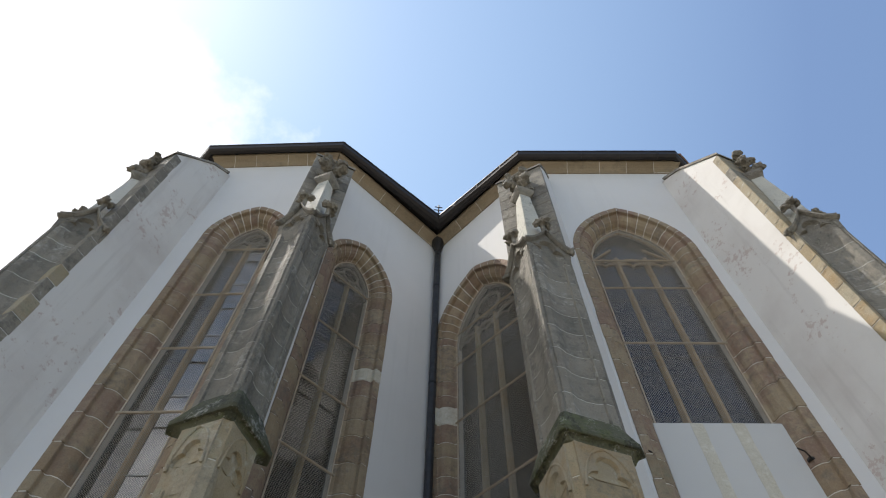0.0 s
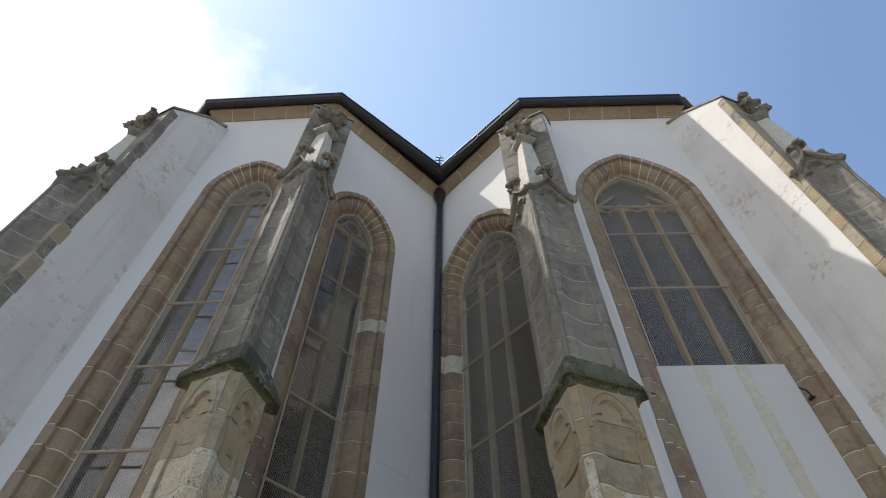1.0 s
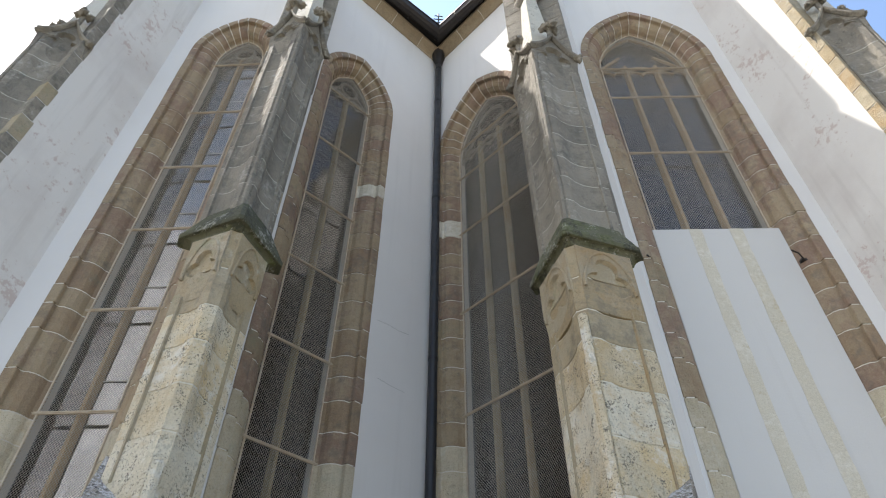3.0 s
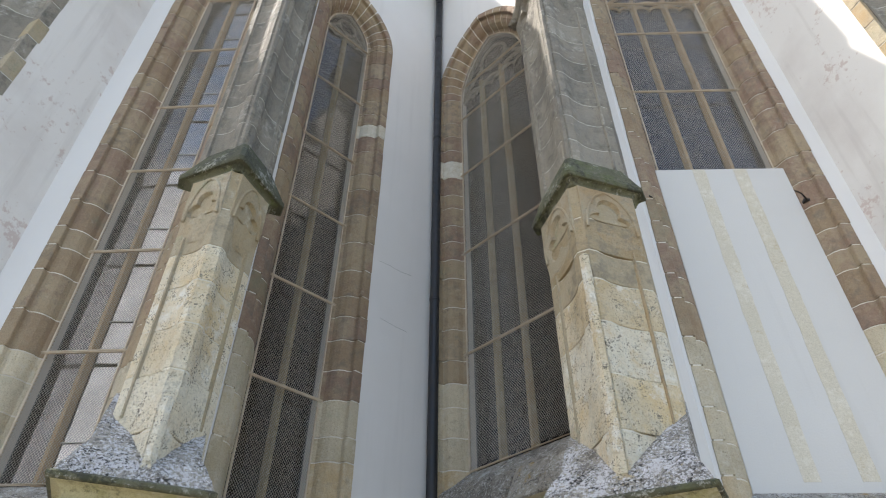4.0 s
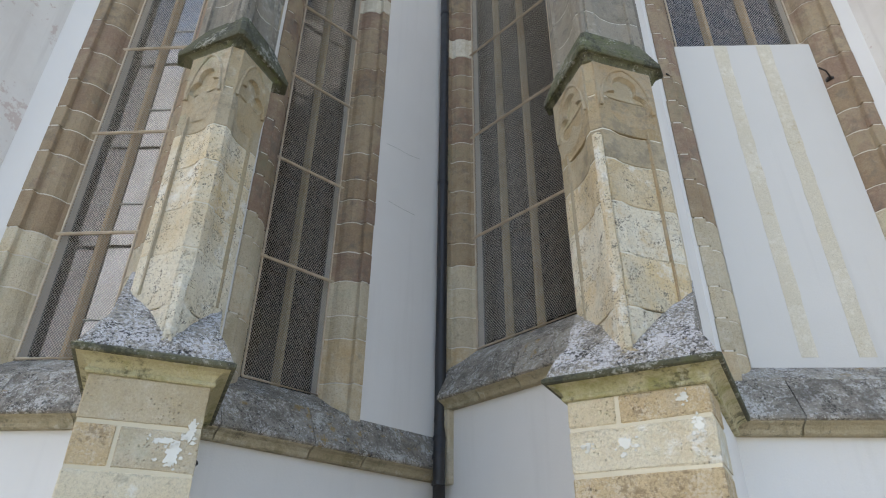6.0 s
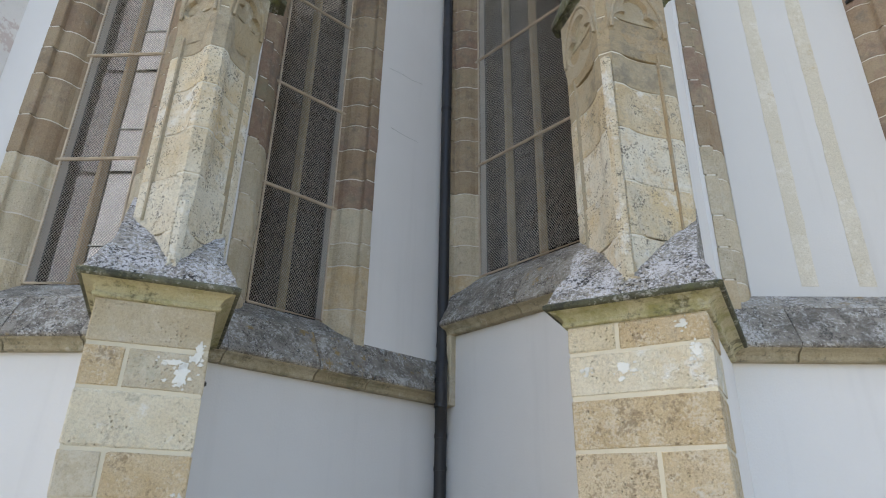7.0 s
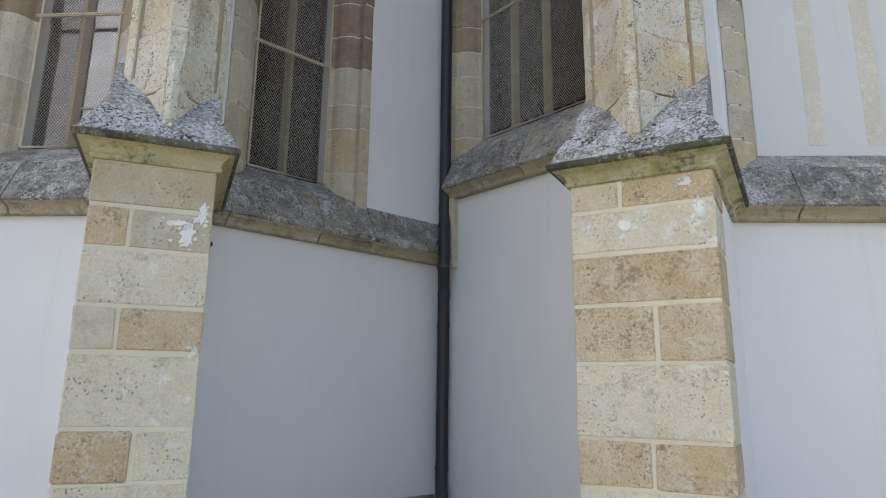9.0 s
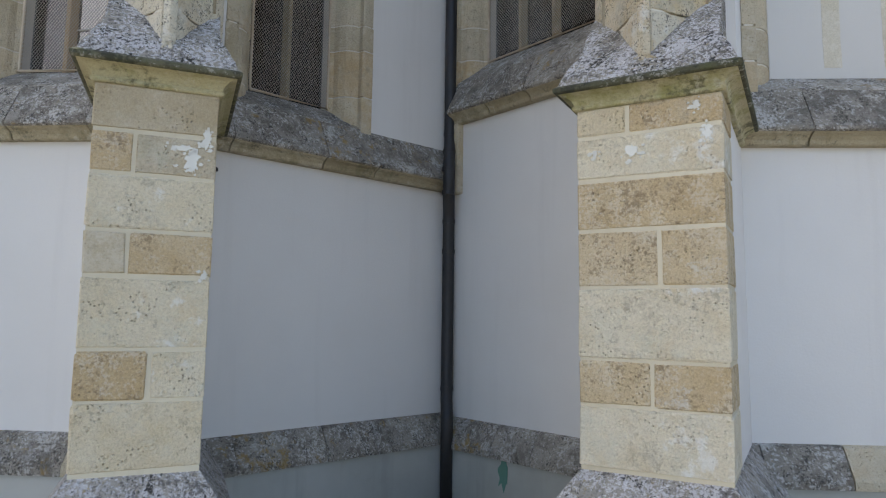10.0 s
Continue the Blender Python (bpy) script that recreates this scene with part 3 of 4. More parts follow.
def window(name, m, win, label, n_lights, mull, bars, seed, cut=5.0, panel_top=None, pale=(0, 0), sky_light=None):
    """A pointed window: surround of moulded stones, stone mullions and tracery, panes, iron frame and wire mesh."""
    c, h, sill, spring = win
    rnd = random.Random(seed)
    root = empty(name, m, label, "window", "tall pointed church windows", "structure")
    sur = new("surround")
    sur.parent = root
    sur["label"] = "moulded brown sandstone surround with pale joints"
    # jambs
    for s in (-1, 1):
        z = sill - 0.25
        while z < spring - 0.01:
            step = rnd.uniform(0.24, 0.46)
            if spring - z - step < 0.2:
                step = spring - z
            bm = bmesh.new()
            d = rnd.uniform(-0.003, 0.003)
            w = rnd.uniform(-0.004, 0.006)
            prof = [(o + (w if o > 0.3 else 0), y + d) for o, y in SECTION]
            rings(bm, [[(c + s * (h + o), y, zz) for o, y in prof] for zz in (z + 0.0075, z + step - 0.0075)])
            part("stone", bm, BEIGE if z + step / 2 < cut else (STRIPE if abs(z + step / 2 - pale[1]) < step / 2 and s == pale[0] else BROWN), sur)
            z += step
    # arch stones
    top = math.acos(0.5)
    k = 7 if h < 0.5 else 9
    for s in (-1, 1):
        for i in range(k):
            a0, a1 = top * i / k + 0.0036 / h, top * (i + 1) / k - 0.0036 / h
            bm = bmesh.new()
            loops = []
            for q in range(4):
                fa = (a0 + (a1 - a0) * q / 3) / top
                loop = []
                for o, y in SECTION:
                    r = 2 * h + o
                    a = fa * math.acos(min(1.0, h / r))
                    x, zz = -h + r * math.cos(a), r * math.sin(a)
                    loop.append((c + s * x, y, spring + zz))
                loops.append(loop)
            rings(bm, loops)
            part("stone", bm, BROWN, sur)
    # mortar bed behind the joints
    bm = bmesh.new()
    for s in (-1, 1):
        loops = []
        for i in range(12):
            loop = []
            for o, y in ((-0.02, -0.40), (0.006, -0.239), (0.036, -0.215), (0.056, -0.159), (0.094, -0.105), (0.144, -0.070), (0.196, -0.060), (0.218, -0.03), (0.226, 0.0065), (0.296, 0.0065), (0.296, -0.32)):
                if i == 0:
                    x, zz = h + o, sill - 0.22
                else:
                    r = 2 * h + o
                    a = math.acos(h / r) * (i - 1) / 10
                    x, zz = -h + r * math.cos(a), spring + r * math.sin(a)
                loop.append((c + s * x, y, zz))
            loops.append(loop)
        rings(bm, loops)
    part("mortar", bm, MORTAR, root)
    bottom = panel_top if panel_top else sill
    # mullions
    for x in mull:
        bm = bmesh.new()
        dx = abs(x - c)
        zt = spring + math.sqrt(max((2 * h) ** 2 - (dx + h) ** 2, 0)) - (0.30 * h if n_lights > 1 else 0)
        zt = min(zt, spring + 0.35 * h)
        prof = [(-0.045, -0.36), (0.045, -0.36), (0.045, -0.335), (0.018, -0.28), (-0.018, -0.28), (-0.045, -0.335)]
        rings(bm, [[(x + px_, y, z) for px_, y in prof] for z in (bottom, zt)])
        part("mullion", bm, WOOD if name in ("window_1", "window_4") else TAN, root)
    # tracery: round-headed lights, and a ring in the head
    edges = [c - h] + sorted(mull) + [c + h]
    bm = bmesh.new()
    for a, b in zip(edges, edges[1:]):
        r = (b - a) / 2
        mid = (a + b) / 2
        base = spring - 0.05
        tube(bm, [(mid + r * math.cos(math.pi * i / 12), -0.32, base + r * 1.05 * math.sin(math.pi * i / 12)) for i in range(13)], 0.032, 6)
        for q in (-1, 1):
            tube(bm, [(mid + q * r * 0.5 + r * 0.5 * math.cos(math.pi * i / 8), -0.32, base + 0.02 + r * 0.45 * math.sin(math.pi * i / 8)) for i in range(9)], 0.02, 5)
    rr = h * 0.40
    zc = spring + h * 0.93
    if name != "window_4":
        tube(bm, [(c + rr * math.cos(2 * math.pi * i / 20), -0.32, zc + rr * math.sin(2 * math.pi * i / 20)) for i in range(21)], 0.028, 6)
    for s in (-1, 1):
        tube(bm, [(c + s * (-h + 2 * h * math.cos(top * i / 10)), -0.32, spring + 2 * h * math.sin(top * i / 10)) for i in range(11)], 0.03, 6)
        tube(bm, [(c + s * h * (0.95 - 0.55 * i / 6), -0.32, spring + h * (0.25 + 0.55 * i / 6)) for i in range(7)], 0.024, 5)
    part("tracery", bm, GREY if name not in ("window_4",) else WOOD, root)
    # panes, one for each light between the bars
    zs = [bottom] + [b for b in bars if b > bottom + 0.2 and b < spring] + [spring]
    for a, b in zip(edges, edges[1:]):
        for z0, z1 in zip(zs, zs[1:]):
            bm = bmesh.new()
            tx, tz = rnd.uniform(-0.006, 0.006), rnd.uniform(-0.006, 0.006)
            rings(bm, [[(a, -0.345 + y + tx, z0 + tz * 0), (b, -0.345 + y - tx, z0)] + [(b, -0.345 + y - tx + tz, z1), (a, -0.345 + y + tx + tz, z1)] for y in (0, -0.006)])
            part("pane", bm, GLASS_SKY if sky_light and a < sky_light < b else GLASS, root)
            # glazing bars of the leaded light
            for z in [z0 + (z1 - z0) * q / 3 for q in ((1,) if sky_light and a < sky_light < b else ())]:
                bm = bmesh.new()
                block(bm, a, b, -0.338, -0.332, z - 0.005, z + 0.005)
                part("glazing_bar", bm, WIRE, root)
    bm = bmesh.new()
    head = arch_outline(c, h, 0.0, spring, spring)
    rings(bm, [[(x, y, z) for x, z in head] for y in (-0.345, -0.351)])
    part("head_pane", bm, GLASS, root)
    # iron frame carrying the mesh
    fr = new("grille")
    fr.parent = root
    fr["label"] = "pale painted iron frame with diagonal wire mesh"
    bm = bmesh.new()
    ins = 0.015
    out = arch_outline(c, h - ins, 0.0, bottom + 0.02, spring)
    tube(bm, [(x, -0.232, z) for x, z in out] + [(out[0][0], -0.232, out[0][1])], 0.013, 6)
    part("frame", bm, IRON, fr)
    for z in bars:
        if bottom + 0.1 < z:
            w = h if z <= spring else math.sqrt(max((2 * h) ** 2 - (z - spring) ** 2, 0)) - h
            if w > 0.08:
                bm = bmesh.new()
                block(bm, c - w - 0.03, c + w + 0.03, -0.235, -0.215, z - 0.014, z + 0.014)
                block(bm, c - w - 0.03, c + w + 0.03, -0.215, -0.208, z - 0.003, z + 0.003)
                part("bar", bm, IRON, fr)
    # wires
    verts, faces = [], []

    def inside(x, z):
        if z < bottom + 0.02:
            return False
        if z <= spring:
            return abs(x - c) < h - ins
        return math.hypot(abs(x - c) + h, z - spring) < 2 * h - ins
    gap, slope = 0.027, 1.25
    for s in (-1, 1):
        q = bottom - 2 * h * slope - 0.2
        while q < spring + 1.8 * h + 2 * h * slope:
            p0 = p1 = None
            for i in range(41):
                x = c - h + 2 * h * i / 40
                z = q + (s * (x - c) + h) * slope
                if inside(x, z):
                    if p0 is None:
                        p0 = (x, z)
                    p1 = (x, z)
            if p0 and p0 != p1:
                b = len(verts)
                w = 0.0018
                for x, z in (p0, p1):
                    verts += [(x, -0.228 - w, z - w), (x, -0.228 - w, z + w), (x, -0.228 + w, z)]
                faces += [(b, b + 1, b + 4, b + 3), (b + 1, b + 2, b + 5, b + 4), (b + 2, b, b + 3, b + 5)]
            q += gap * slope
    me = bpy.data.meshes.new("wire_mesh")
    me.from_pydata(verts, [], faces)
    me.materials.append(WIRE)
    ob = new("wire_mesh", me)
    ob.parent = fr
    ob["kind"] = "stuff"
    return root


BARS_AB = [4.87, 6.05, 7.24, 8.40, 9.65, 10.98]
BARS_C = [5.79, 7.32, 8.82, 10.1, 10.88]
BARS_D = [8.75, 10.1, 10.92]
window("window_1", M_A, WIN_A, "tall pointed window reflecting sky behind wire mesh", 2, [1.03], BARS_AB, 3, 4.75, sky_light=0.75)
window("window_2", M_B, WIN_B, "tall narrow pointed window with dark panes behind wire mesh", 2, [1.70], BARS_AB, 5, 5.0, pale=(-1, 8.95))
window("window_3", M_C, WIN_C, "tall pointed window with grey stone mullions behind mesh", 3, [-0.73, -1.15], BARS_C, 8, 5.3, pale=(1, 8.85))
win_d = window("window_4", M_D, WIN_D, "pointed window with yellowish mullions, its lower half walled up", 3, [-1.22, -1.69], BARS_D, 11, 5.0, 7.22)
# infill of the walled-up lower half
bm = bmesh.new()
c, h, sill, spring = WIN_D
block(bm, c - h - 0.045, c + h + 0.045, -0.45, -0.16, sill - 0.14, 7.22, 0.004)
infill = part("infill", bm, PLASTER_NEW, win_d, "smooth white plaster infill")
for x0, x1 in ((-1.29, -1.155), (-1.745, -1.605)):
    sides = []
    for x, sd in ((x0, 1.0), (x1, 7.0)):
        sides.append([(x + 0.009 * noise.noise(Vector((sd, z * 5, 0))) + 0.005 * noise.noise(Vector((sd, z * 17, 3))), z) for z in [3.70 + (7.217 - 3.70) * q / 48 for q in range(49)]])
    rim = sides[0] + sides[1][::-1]
    bm = bmesh.new()
    rows = [[bm.verts.new((x, y, z)) for x, z in rim] for y in (-0.20, -0.1574)]
    k = len(rim)
    for q in range(k):
        bm.faces.new((rows[0][q], rows[0][(q + 1) % k], rows[1][(q + 1) % k], rows[1][q]))
    for q in range(48):
        bm.faces.new((rows[1][q], rows[1][q + 1], rows[1][k - 2 - q], rows[1][k - 1 - q]))
    part("mullion_stub", bm, STRIPE, win_d, "ochre stone mullion left flush in the plaster")
for x0, x1, z in ((-2.23, -2.03, 6.66), (-0.64, -0.52, 6.62)):
    bm = bmesh.new()
    tube(bm, [(x0, -0.12, z - 0.01), (x0 + 0.6 * (x1 - x0), 0.0, z), (x1, 0.03, z + 0.012)], 0.009, 6)
    block(bm, x0 - 0.012, x0 + 0.06, -0.14, -0.085, z - 0.022, z + 0.012, 0.003)
    root = empty("iron_hook", M_D, "rusty iron hook sticking out of the window surround", "hook", "iron hooks on the surround")
    part("hook", bm, GUTTER, root)


# ---- sills, string courses and plinth ----
def string_course(name, m, x0, x1, dz, win, label, seed):
    root = empty(name, m, label, "string course", "string courses", "structure")
    rnd = random.Random(seed)
    prof = [(-0.02, 3.47), (0.0, 3.47), (0.08, 3.315), (0.155, 3.165), (0.165, 3.152), (0.166, 3.124), (0.15, 3.114), (-0.02, 3.114)]
    under = [(-0.02, 3.116), (0.142, 3.116), (0.134, 3.104), (0.098, 3.090), (0.074, 3.066), (0.068, 3.040), (0.055, 3.030), (-0.02, 3.030)]
    x = x0
    while x < x1 - 0.01:
        step = rnd.uniform(0.5, 1.0)
        if x1 - x - step < 0.3:
            step = x1 - x
        bm = bmesh.new()
        d = rnd.uniform(-0.006, 0.006)
        rings(bm, [[(xx, y + d * (y > 0), z + dz) for y, z in prof] for xx in (x + 0.004, x + step * 0.5, x + step - 0.004)])
        part("stone", bm, SILL, root)
        bm = bmesh.new()
        rings(bm, [[(xx, y + d * (y > 0), z + dz) for y, z in under] for xx in (x + 0.006, x + step - 0.006)])
        part("under_moulding", bm, MOULD if rnd.random() < 0.8 else SILL, root, "beige stone hollow under the string course")
        x += step
    # the sill slopes up into the window opening
    c, h, sill, spring = win
    bm = bmesh.new()
    prof = [(0.004, 3.474 + dz), (-0.24, sill + 0.005), (-0.5, sill + 0.005), (-0.5, 3.3 + dz), (-0.02, 3.3 + dz)]
    rings(bm, [[(xx, y, z) for y, z in prof] for xx in (c - h - 0.30, c + h + 0.30)])
    part("sill", bm, SILL, root, "sloping grey lichen-covered window sill")
    return root


string_course("string_course_a", M_A, -0.05, LEN_A, 0.0, WIN_A, "sloping grey stone string course with lichen", 1)
string_course("string_course_b", M_B, 0.0, LEN_B + 0.05, 0.0, WIN_B, "sloping grey stone string course meeting the downpipe corner", 2)
string_course("string_course_c", M_C, -LEN_C - 0.05, -0.15, 0.68, WIN_C, "sloping grey stone string course set higher", 3)
string_course("string_course_d", M_D, -LEN_D, 0.05, 0.0, WIN_D, "sloping grey stone string course with orange lichen", 4)
bm = bmesh.new()
block(bm, -0.22, -0.06, -0.02, 0.075, 3.0, 3.72, 0.012)
ob = part("corner_return", bm, BEIGE)
ob.matrix_world = M_C
tagged(ob, "short upright beige moulding joining two string courses", "moulding", kind="structure")


def plinth(name, m, x0, x1, seed, dz=0.0):
    root = empty(name, m, "grey stone plinth with chamfered top over plastered base", "plinth", "wall plinths", "structure")
    rnd = random.Random(seed)
    bm = bmesh.new()
    block(bm, x0, x1, -0.02, 0.125, 0, 0.60 + dz)
    part("base", bm, PLASTER_BASE, root, "grey damp plaster base")
    x = x0
    prof = [(-0.02, 0.875), (0.0, 0.875), (0.03, 0.86), (0.15, 0.66), (0.15, 0.60), (-0.02, 0.60)]
    while x < x1 - 0.01:
        step = rnd.uniform(0.45, 0.95)
        if x1 - x - step < 0.3:
            step = x1 - x
        bm = bmesh.new()
        d = rnd.uniform(-0.008, 0.008)
        rings(bm, [[(xx, y + d * (y > 0), z + dz) for y, z in prof] for xx in (x + 0.004, x + step - 0.004)])
        part("stone", bm, SILL if rnd.random() < 0.75 else BEIGE, root)
        x += step
    return root


plinth("plinth_a", M_A, 0, LEN_A, 1, 0.04)
plinth("plinth_b", M_B, 0, LEN_B, 2, -0.035)
pl_c = plinth("plinth_c", M_C, -LEN_C, 0, 3, -0.065)
bm = bmesh.new()
rs = random.Random(12)
rim = [(-0.90 + 0.07 * (0.6 + 0.7 * rs.random()) * math.cos(q * math.pi / 8), 0.42 + 0.13 * (0.6 + 0.7 * rs.random()) * math.sin(q * math.pi / 8)) for q in range(16)]
rings(bm, [[(x, 0.12, z) for x, z in rim], [(x, 0.128, z) for x, z in rim]])
part("green_stain", bm, GREEN, pl_c, "green stain on the grey base plaster")
plinth("plinth_d", M_D, -LEN_D, 0, 4, 0.04)


# ---- buttresses ----
def vee(half, nose, flat=0.045, back=0.42, hollow=0.0):
    """Plan of a shaft with a pointed front: two hollowed faces meeting in a blunted nose."""
    edge, tip = Vector((half, nose - half)), Vector((flat, nose - flat * 0.35))
    n = Vector((0.7071, 0.7071))
    face = [edge + (tip - edge) * f - n * (hollow * q) for f, q in ((0, 0), (0.14, 0.0), (0.3, 0.75), (0.5, 1.0), (0.7, 0.75), (0.86, 0.0), (1, 0))]
    right = [(half, nose - half - 0.12)] + [(v.x, v.y) for v in face]
    return right + [(-x, y) for x, y in reversed(right)]


def lumps(bm, centres, seed):
    """Weathered leaf carving: knobbly overlapping leaves."""
    rnd = random.Random(seed)
    for x, y, z, r in centres:
        mtx = Matrix.Translation((x, y, z)) @ Matrix.Diagonal((r * rnd.uniform(0.8, 1.2), r * rnd.uniform(0.8, 1.2), r * rnd.uniform(0.7, 1.1), 1))
        got = bmesh.ops.create_icosphere(bm, subdivisions=3, radius=1.0, matrix=mtx)
        for v in got["verts"]:
            q = noise.noise(v.co * (1.8 / r) + Vector((seed, 0, 0))) + 0.6 * noise.noise(v.co * (4.5 / r) + Vector((0, seed, 0)))
            v.co += (v.co - Vector((x, y, z))) * max(-0.6, 0.75 * q)


def fused(ob, size):
    """Fuse overlapping lumps into one carved piece."""
    md = ob.modifiers.new("fuse", "REMESH")
    md.mode, md.voxel_size, md.use_smooth_shade = "VOXEL", size, True
    return ob


def trefoil(cx, cz, a, b, angle):
    """Radius of a trefoil of three round lobes at an angle from its centre."""
    best = 0.0
    for k in range(3):
        q = angle - math.pi / 2 - k * 2 * math.pi / 3
        under = b * b - (a * math.sin(q)) ** 2
        if under > 0:
            best = max(best, a * math.cos(q) + math.sqrt(under))
    return best


def pierced(bm, place, outline, cx, cz, a, b, y0, y1, fade):
    """A carved panel: a plate of any star-shaped outline with a trefoil sunk into it, dying into the face below. place(x, y, z) sets a point on the face."""
    low = min(z for x, z in outline)
    angles = sorted([2 * math.pi * i / 54 for i in range(54)] + [math.atan2(z - cz, x - cx) % (2 * math.pi) for x, z in outline])
    rows = ([], [], [], [])
    for an in angles:
        c, s = math.cos(an), math.sin(an)
        far = 0.0
        for (x1, z1), (x2, z2) in zip(outline, outline[1:] + outline[:1]):
            ex, ez = x2 - x1, z2 - z1
            det = c * ez - s * ex
            if abs(det) > 1e-9:
                t = ((x1 - cx) * ez - (z1 - cz) * ex) / det
                u = ((x1 - cx) * s - (z1 - cz) * c) / det
                if t > 0 and -1e-6 <= u <= 1 + 1e-6:
                    far = max(far, t)
        near = min(trefoil(cx, cz, a, b, an), far * 0.92)
        rows[0].append(place(cx + far * c, y0, cz + far * s))
        f1, f2 = (min(1.0, (cz + r * s - low) / fade) for r in (far, near))
        rows[1].append(place(cx + far * c, y0 + (y1 - y0) * f1, cz + far * s))
        rows[2].append(place(cx + near * c, y0 + (y1 - y0) * f2, cz + near * s))
        rows[3].append(place(cx + 0.86 * near * c, y0 + 0.002, cz + 0.86 * near * s))
    rings(bm, rows, closed_ends=False)
    bm.faces.new([bm.verts.new(p) for p in rows[3]])


def face_frame(half, nose, s):
    """Pose of a shaft's slanting face: x along it from the nose, y out of it."""
    a = Vector((0.0, nose, 0))
    d = Vector((s * 0.7071, -0.7071, 0))
    n = Vector((s * 0.7071, 0.7071, 0))
    return a, d, n


def on_face(a, d, n, x, y, z):
    return a + d * x + n * y + Vector((0, 0, z))


def buttress(k, axis, half, p_out, label, seed, courses, joints, tones, sunny=False, old=False, cap_w=0.108, lean=0.0, roll_top=4.98, low=None, patches=(), body=None, gz=9.55, pz=11.2):
    """A stepped buttress: ashlar foot, weathered cornice, two pointed shafts with blind tracery, gablets, pinnacle and finial."""
    axis = Vector(axis).normalized()
    rnd = random.Random(seed)
    m = Matrix(((axis.y, axis.x, 0, k[0]), (-axis.x, axis.y, 0, k[1]), (0, 0, 1, 0), (0, 0, 0, 1)))
    root = empty("buttress", m, label, "buttress", "stepped gothic buttresses")
    P = p_out
    # plastered body behind the stone front
    body_out = body or P - 0.45
    bm = bmesh.new()
    block(bm, -half + 0.012, half - 0.012, -0.55, P - 0.30, 0.0, 3.05)
    part("foot_core", bm, PLASTER, root, "white plastered flank")
    hb = min(half + 0.015, 0.40)
    bm = bmesh.new()
    loops = []
    lowb = low or hb - 0.006
    for x in (-hb + 0.006, hb - 0.006):
        loops.append([(x, -0.55, 9.0), (x, body_out - 0.004, 9.0), (x, body_out - 0.004, 12.35), (x, 0.25, 13.30), (x, -0.55, 13.9)])
    rings(bm, loops)
    block(bm, -lowb + lean, lowb + lean, -0.55, body_out - 0.004, 3.0, 9.0)
    part("body", bm, PLASTER_OLD if old else PLASTER, root, "white plastered flank with flaking patches" if old else "white plastered flank")
    # base
    bm = bmesh.new()
    loops = []
    for e, z in ((0.22, 0.0), (0.22, 0.55), (0.20, 0.62), (0.0, 0.90), (-0.05, 0.915)):
        loops.append([(-half - e, -0.4, z), (half + e, -0.4, z), (half + e, P + e, z), (-half - e, P + e, z)])
    rings(bm, loops)
    part("base", bm, LICHEN, root, "sloping lichen-covered base course")
    # ashlar courses
    for i, (z0, z1) in enumerate(zip(courses, courses[1:])):
        xs = [-half] + [j for j in joints.get(i, [])] + [half]
        for x0, x1 in zip(xs, xs[1:]):
            bm = bmesh.new()
            d = rnd.uniform(0.003, 0.008)
            block(bm, x0 + (0.010 if x0 > -half else 0), x1 - (0.010 if x1 < half else 0), P - 0.42, P + d, z0 + 0.011, z1 - 0.011, 0.007)
            tone = tones[i][0 if x0 == -half else -1]
            for v in bm.verts:
                v.co += Vector((rnd.uniform(-1, 1) * 0.004, rnd.uniform(-1, 1) * 0.002, rnd.uniform(-1, 1) * 0.006))
            part("ashlar", bm, {"c": CREAM, "y": YELLOW, "g": BEIGE}[tone], root)
    bm = bmesh.new()
    block(bm, -half + 0.006, half - 0.006, P - 0.40, P - 0.001, courses[0] - 0.02, courses[-1])
    part("joint_mortar", bm, FOOT_JOINT, root)
    rp = random.Random(seed + 70)
    flecks = []
    for x, z, rx, rz in patches:
        flecks.append((x, z, rx * 0.9, rz * 0.9))
        for q in range(9):
            an, far, sz = rp.uniform(0, 6.28), rp.uniform(0.7, 1.9), rp.uniform(0.004, 0.013)
            fx = x + rx * far * math.cos(an)
            if abs(fx) < half - 0.02:
                flecks.append((fx, z + rz * far * math.sin(an), sz * rp.uniform(0.7, 1.8), sz))
    for px_, pz_, rx, rz in flecks:
        bm = bmesh.new()
        rim = []
        for q in range(44):
            an = 2 * math.pi * q / 44
            f = 0.85 + 0.6 * noise.noise(Vector((1.5 * math.cos(an) + 9 * px_, 1.5 * math.sin(an), 5 * pz_))) + 0.32 * noise.noise(Vector((5 * math.cos(an), 5 * math.sin(an), 7 * pz_))) + 0.25 * noise.noise(Vector((12 * math.cos(an), 12 * math.sin(an), 9 * pz_)))
            f = max(f, 0.15)
            rim.append((px_ + rx * f * math.cos(an), pz_ + rz * f * math.sin(an)))
        rings(bm, [[(x, P - 0.01, z) for x, z in rim], [(x, P + 0.0088, z) for x, z in rim], [(px_ + (x - px_) * 0.85, P + 0.0098, pz_ + (z - pz_) * 0.85) for x, z in rim]])
        part("plaster_patch", bm, WHITEWASH, root, "leftover patch of white plaster")
    # cornice and sloping top
    bm = bmesh.new()
    loops = []
    for e, z in ((-0.01, 3.012), (0.016, 3.014), (0.024, 3.022), (0.024, 3.038), (0.014, 3.044), (0.018, 3.060), (0.030, 3.080), (0.052, 3.097), (0.088, 3.108), (0.10, 3.110)):
        loops.append([(-half - e, -0.1, z), (half + e, -0.1, z), (half + e, P + e, z), (-half - e, P + e, z)])
    rings(bm, loops)
    part("cornice", bm, MOSS, root, "yellow-green mossy cornice moulding")
    bm = bmesh.new()
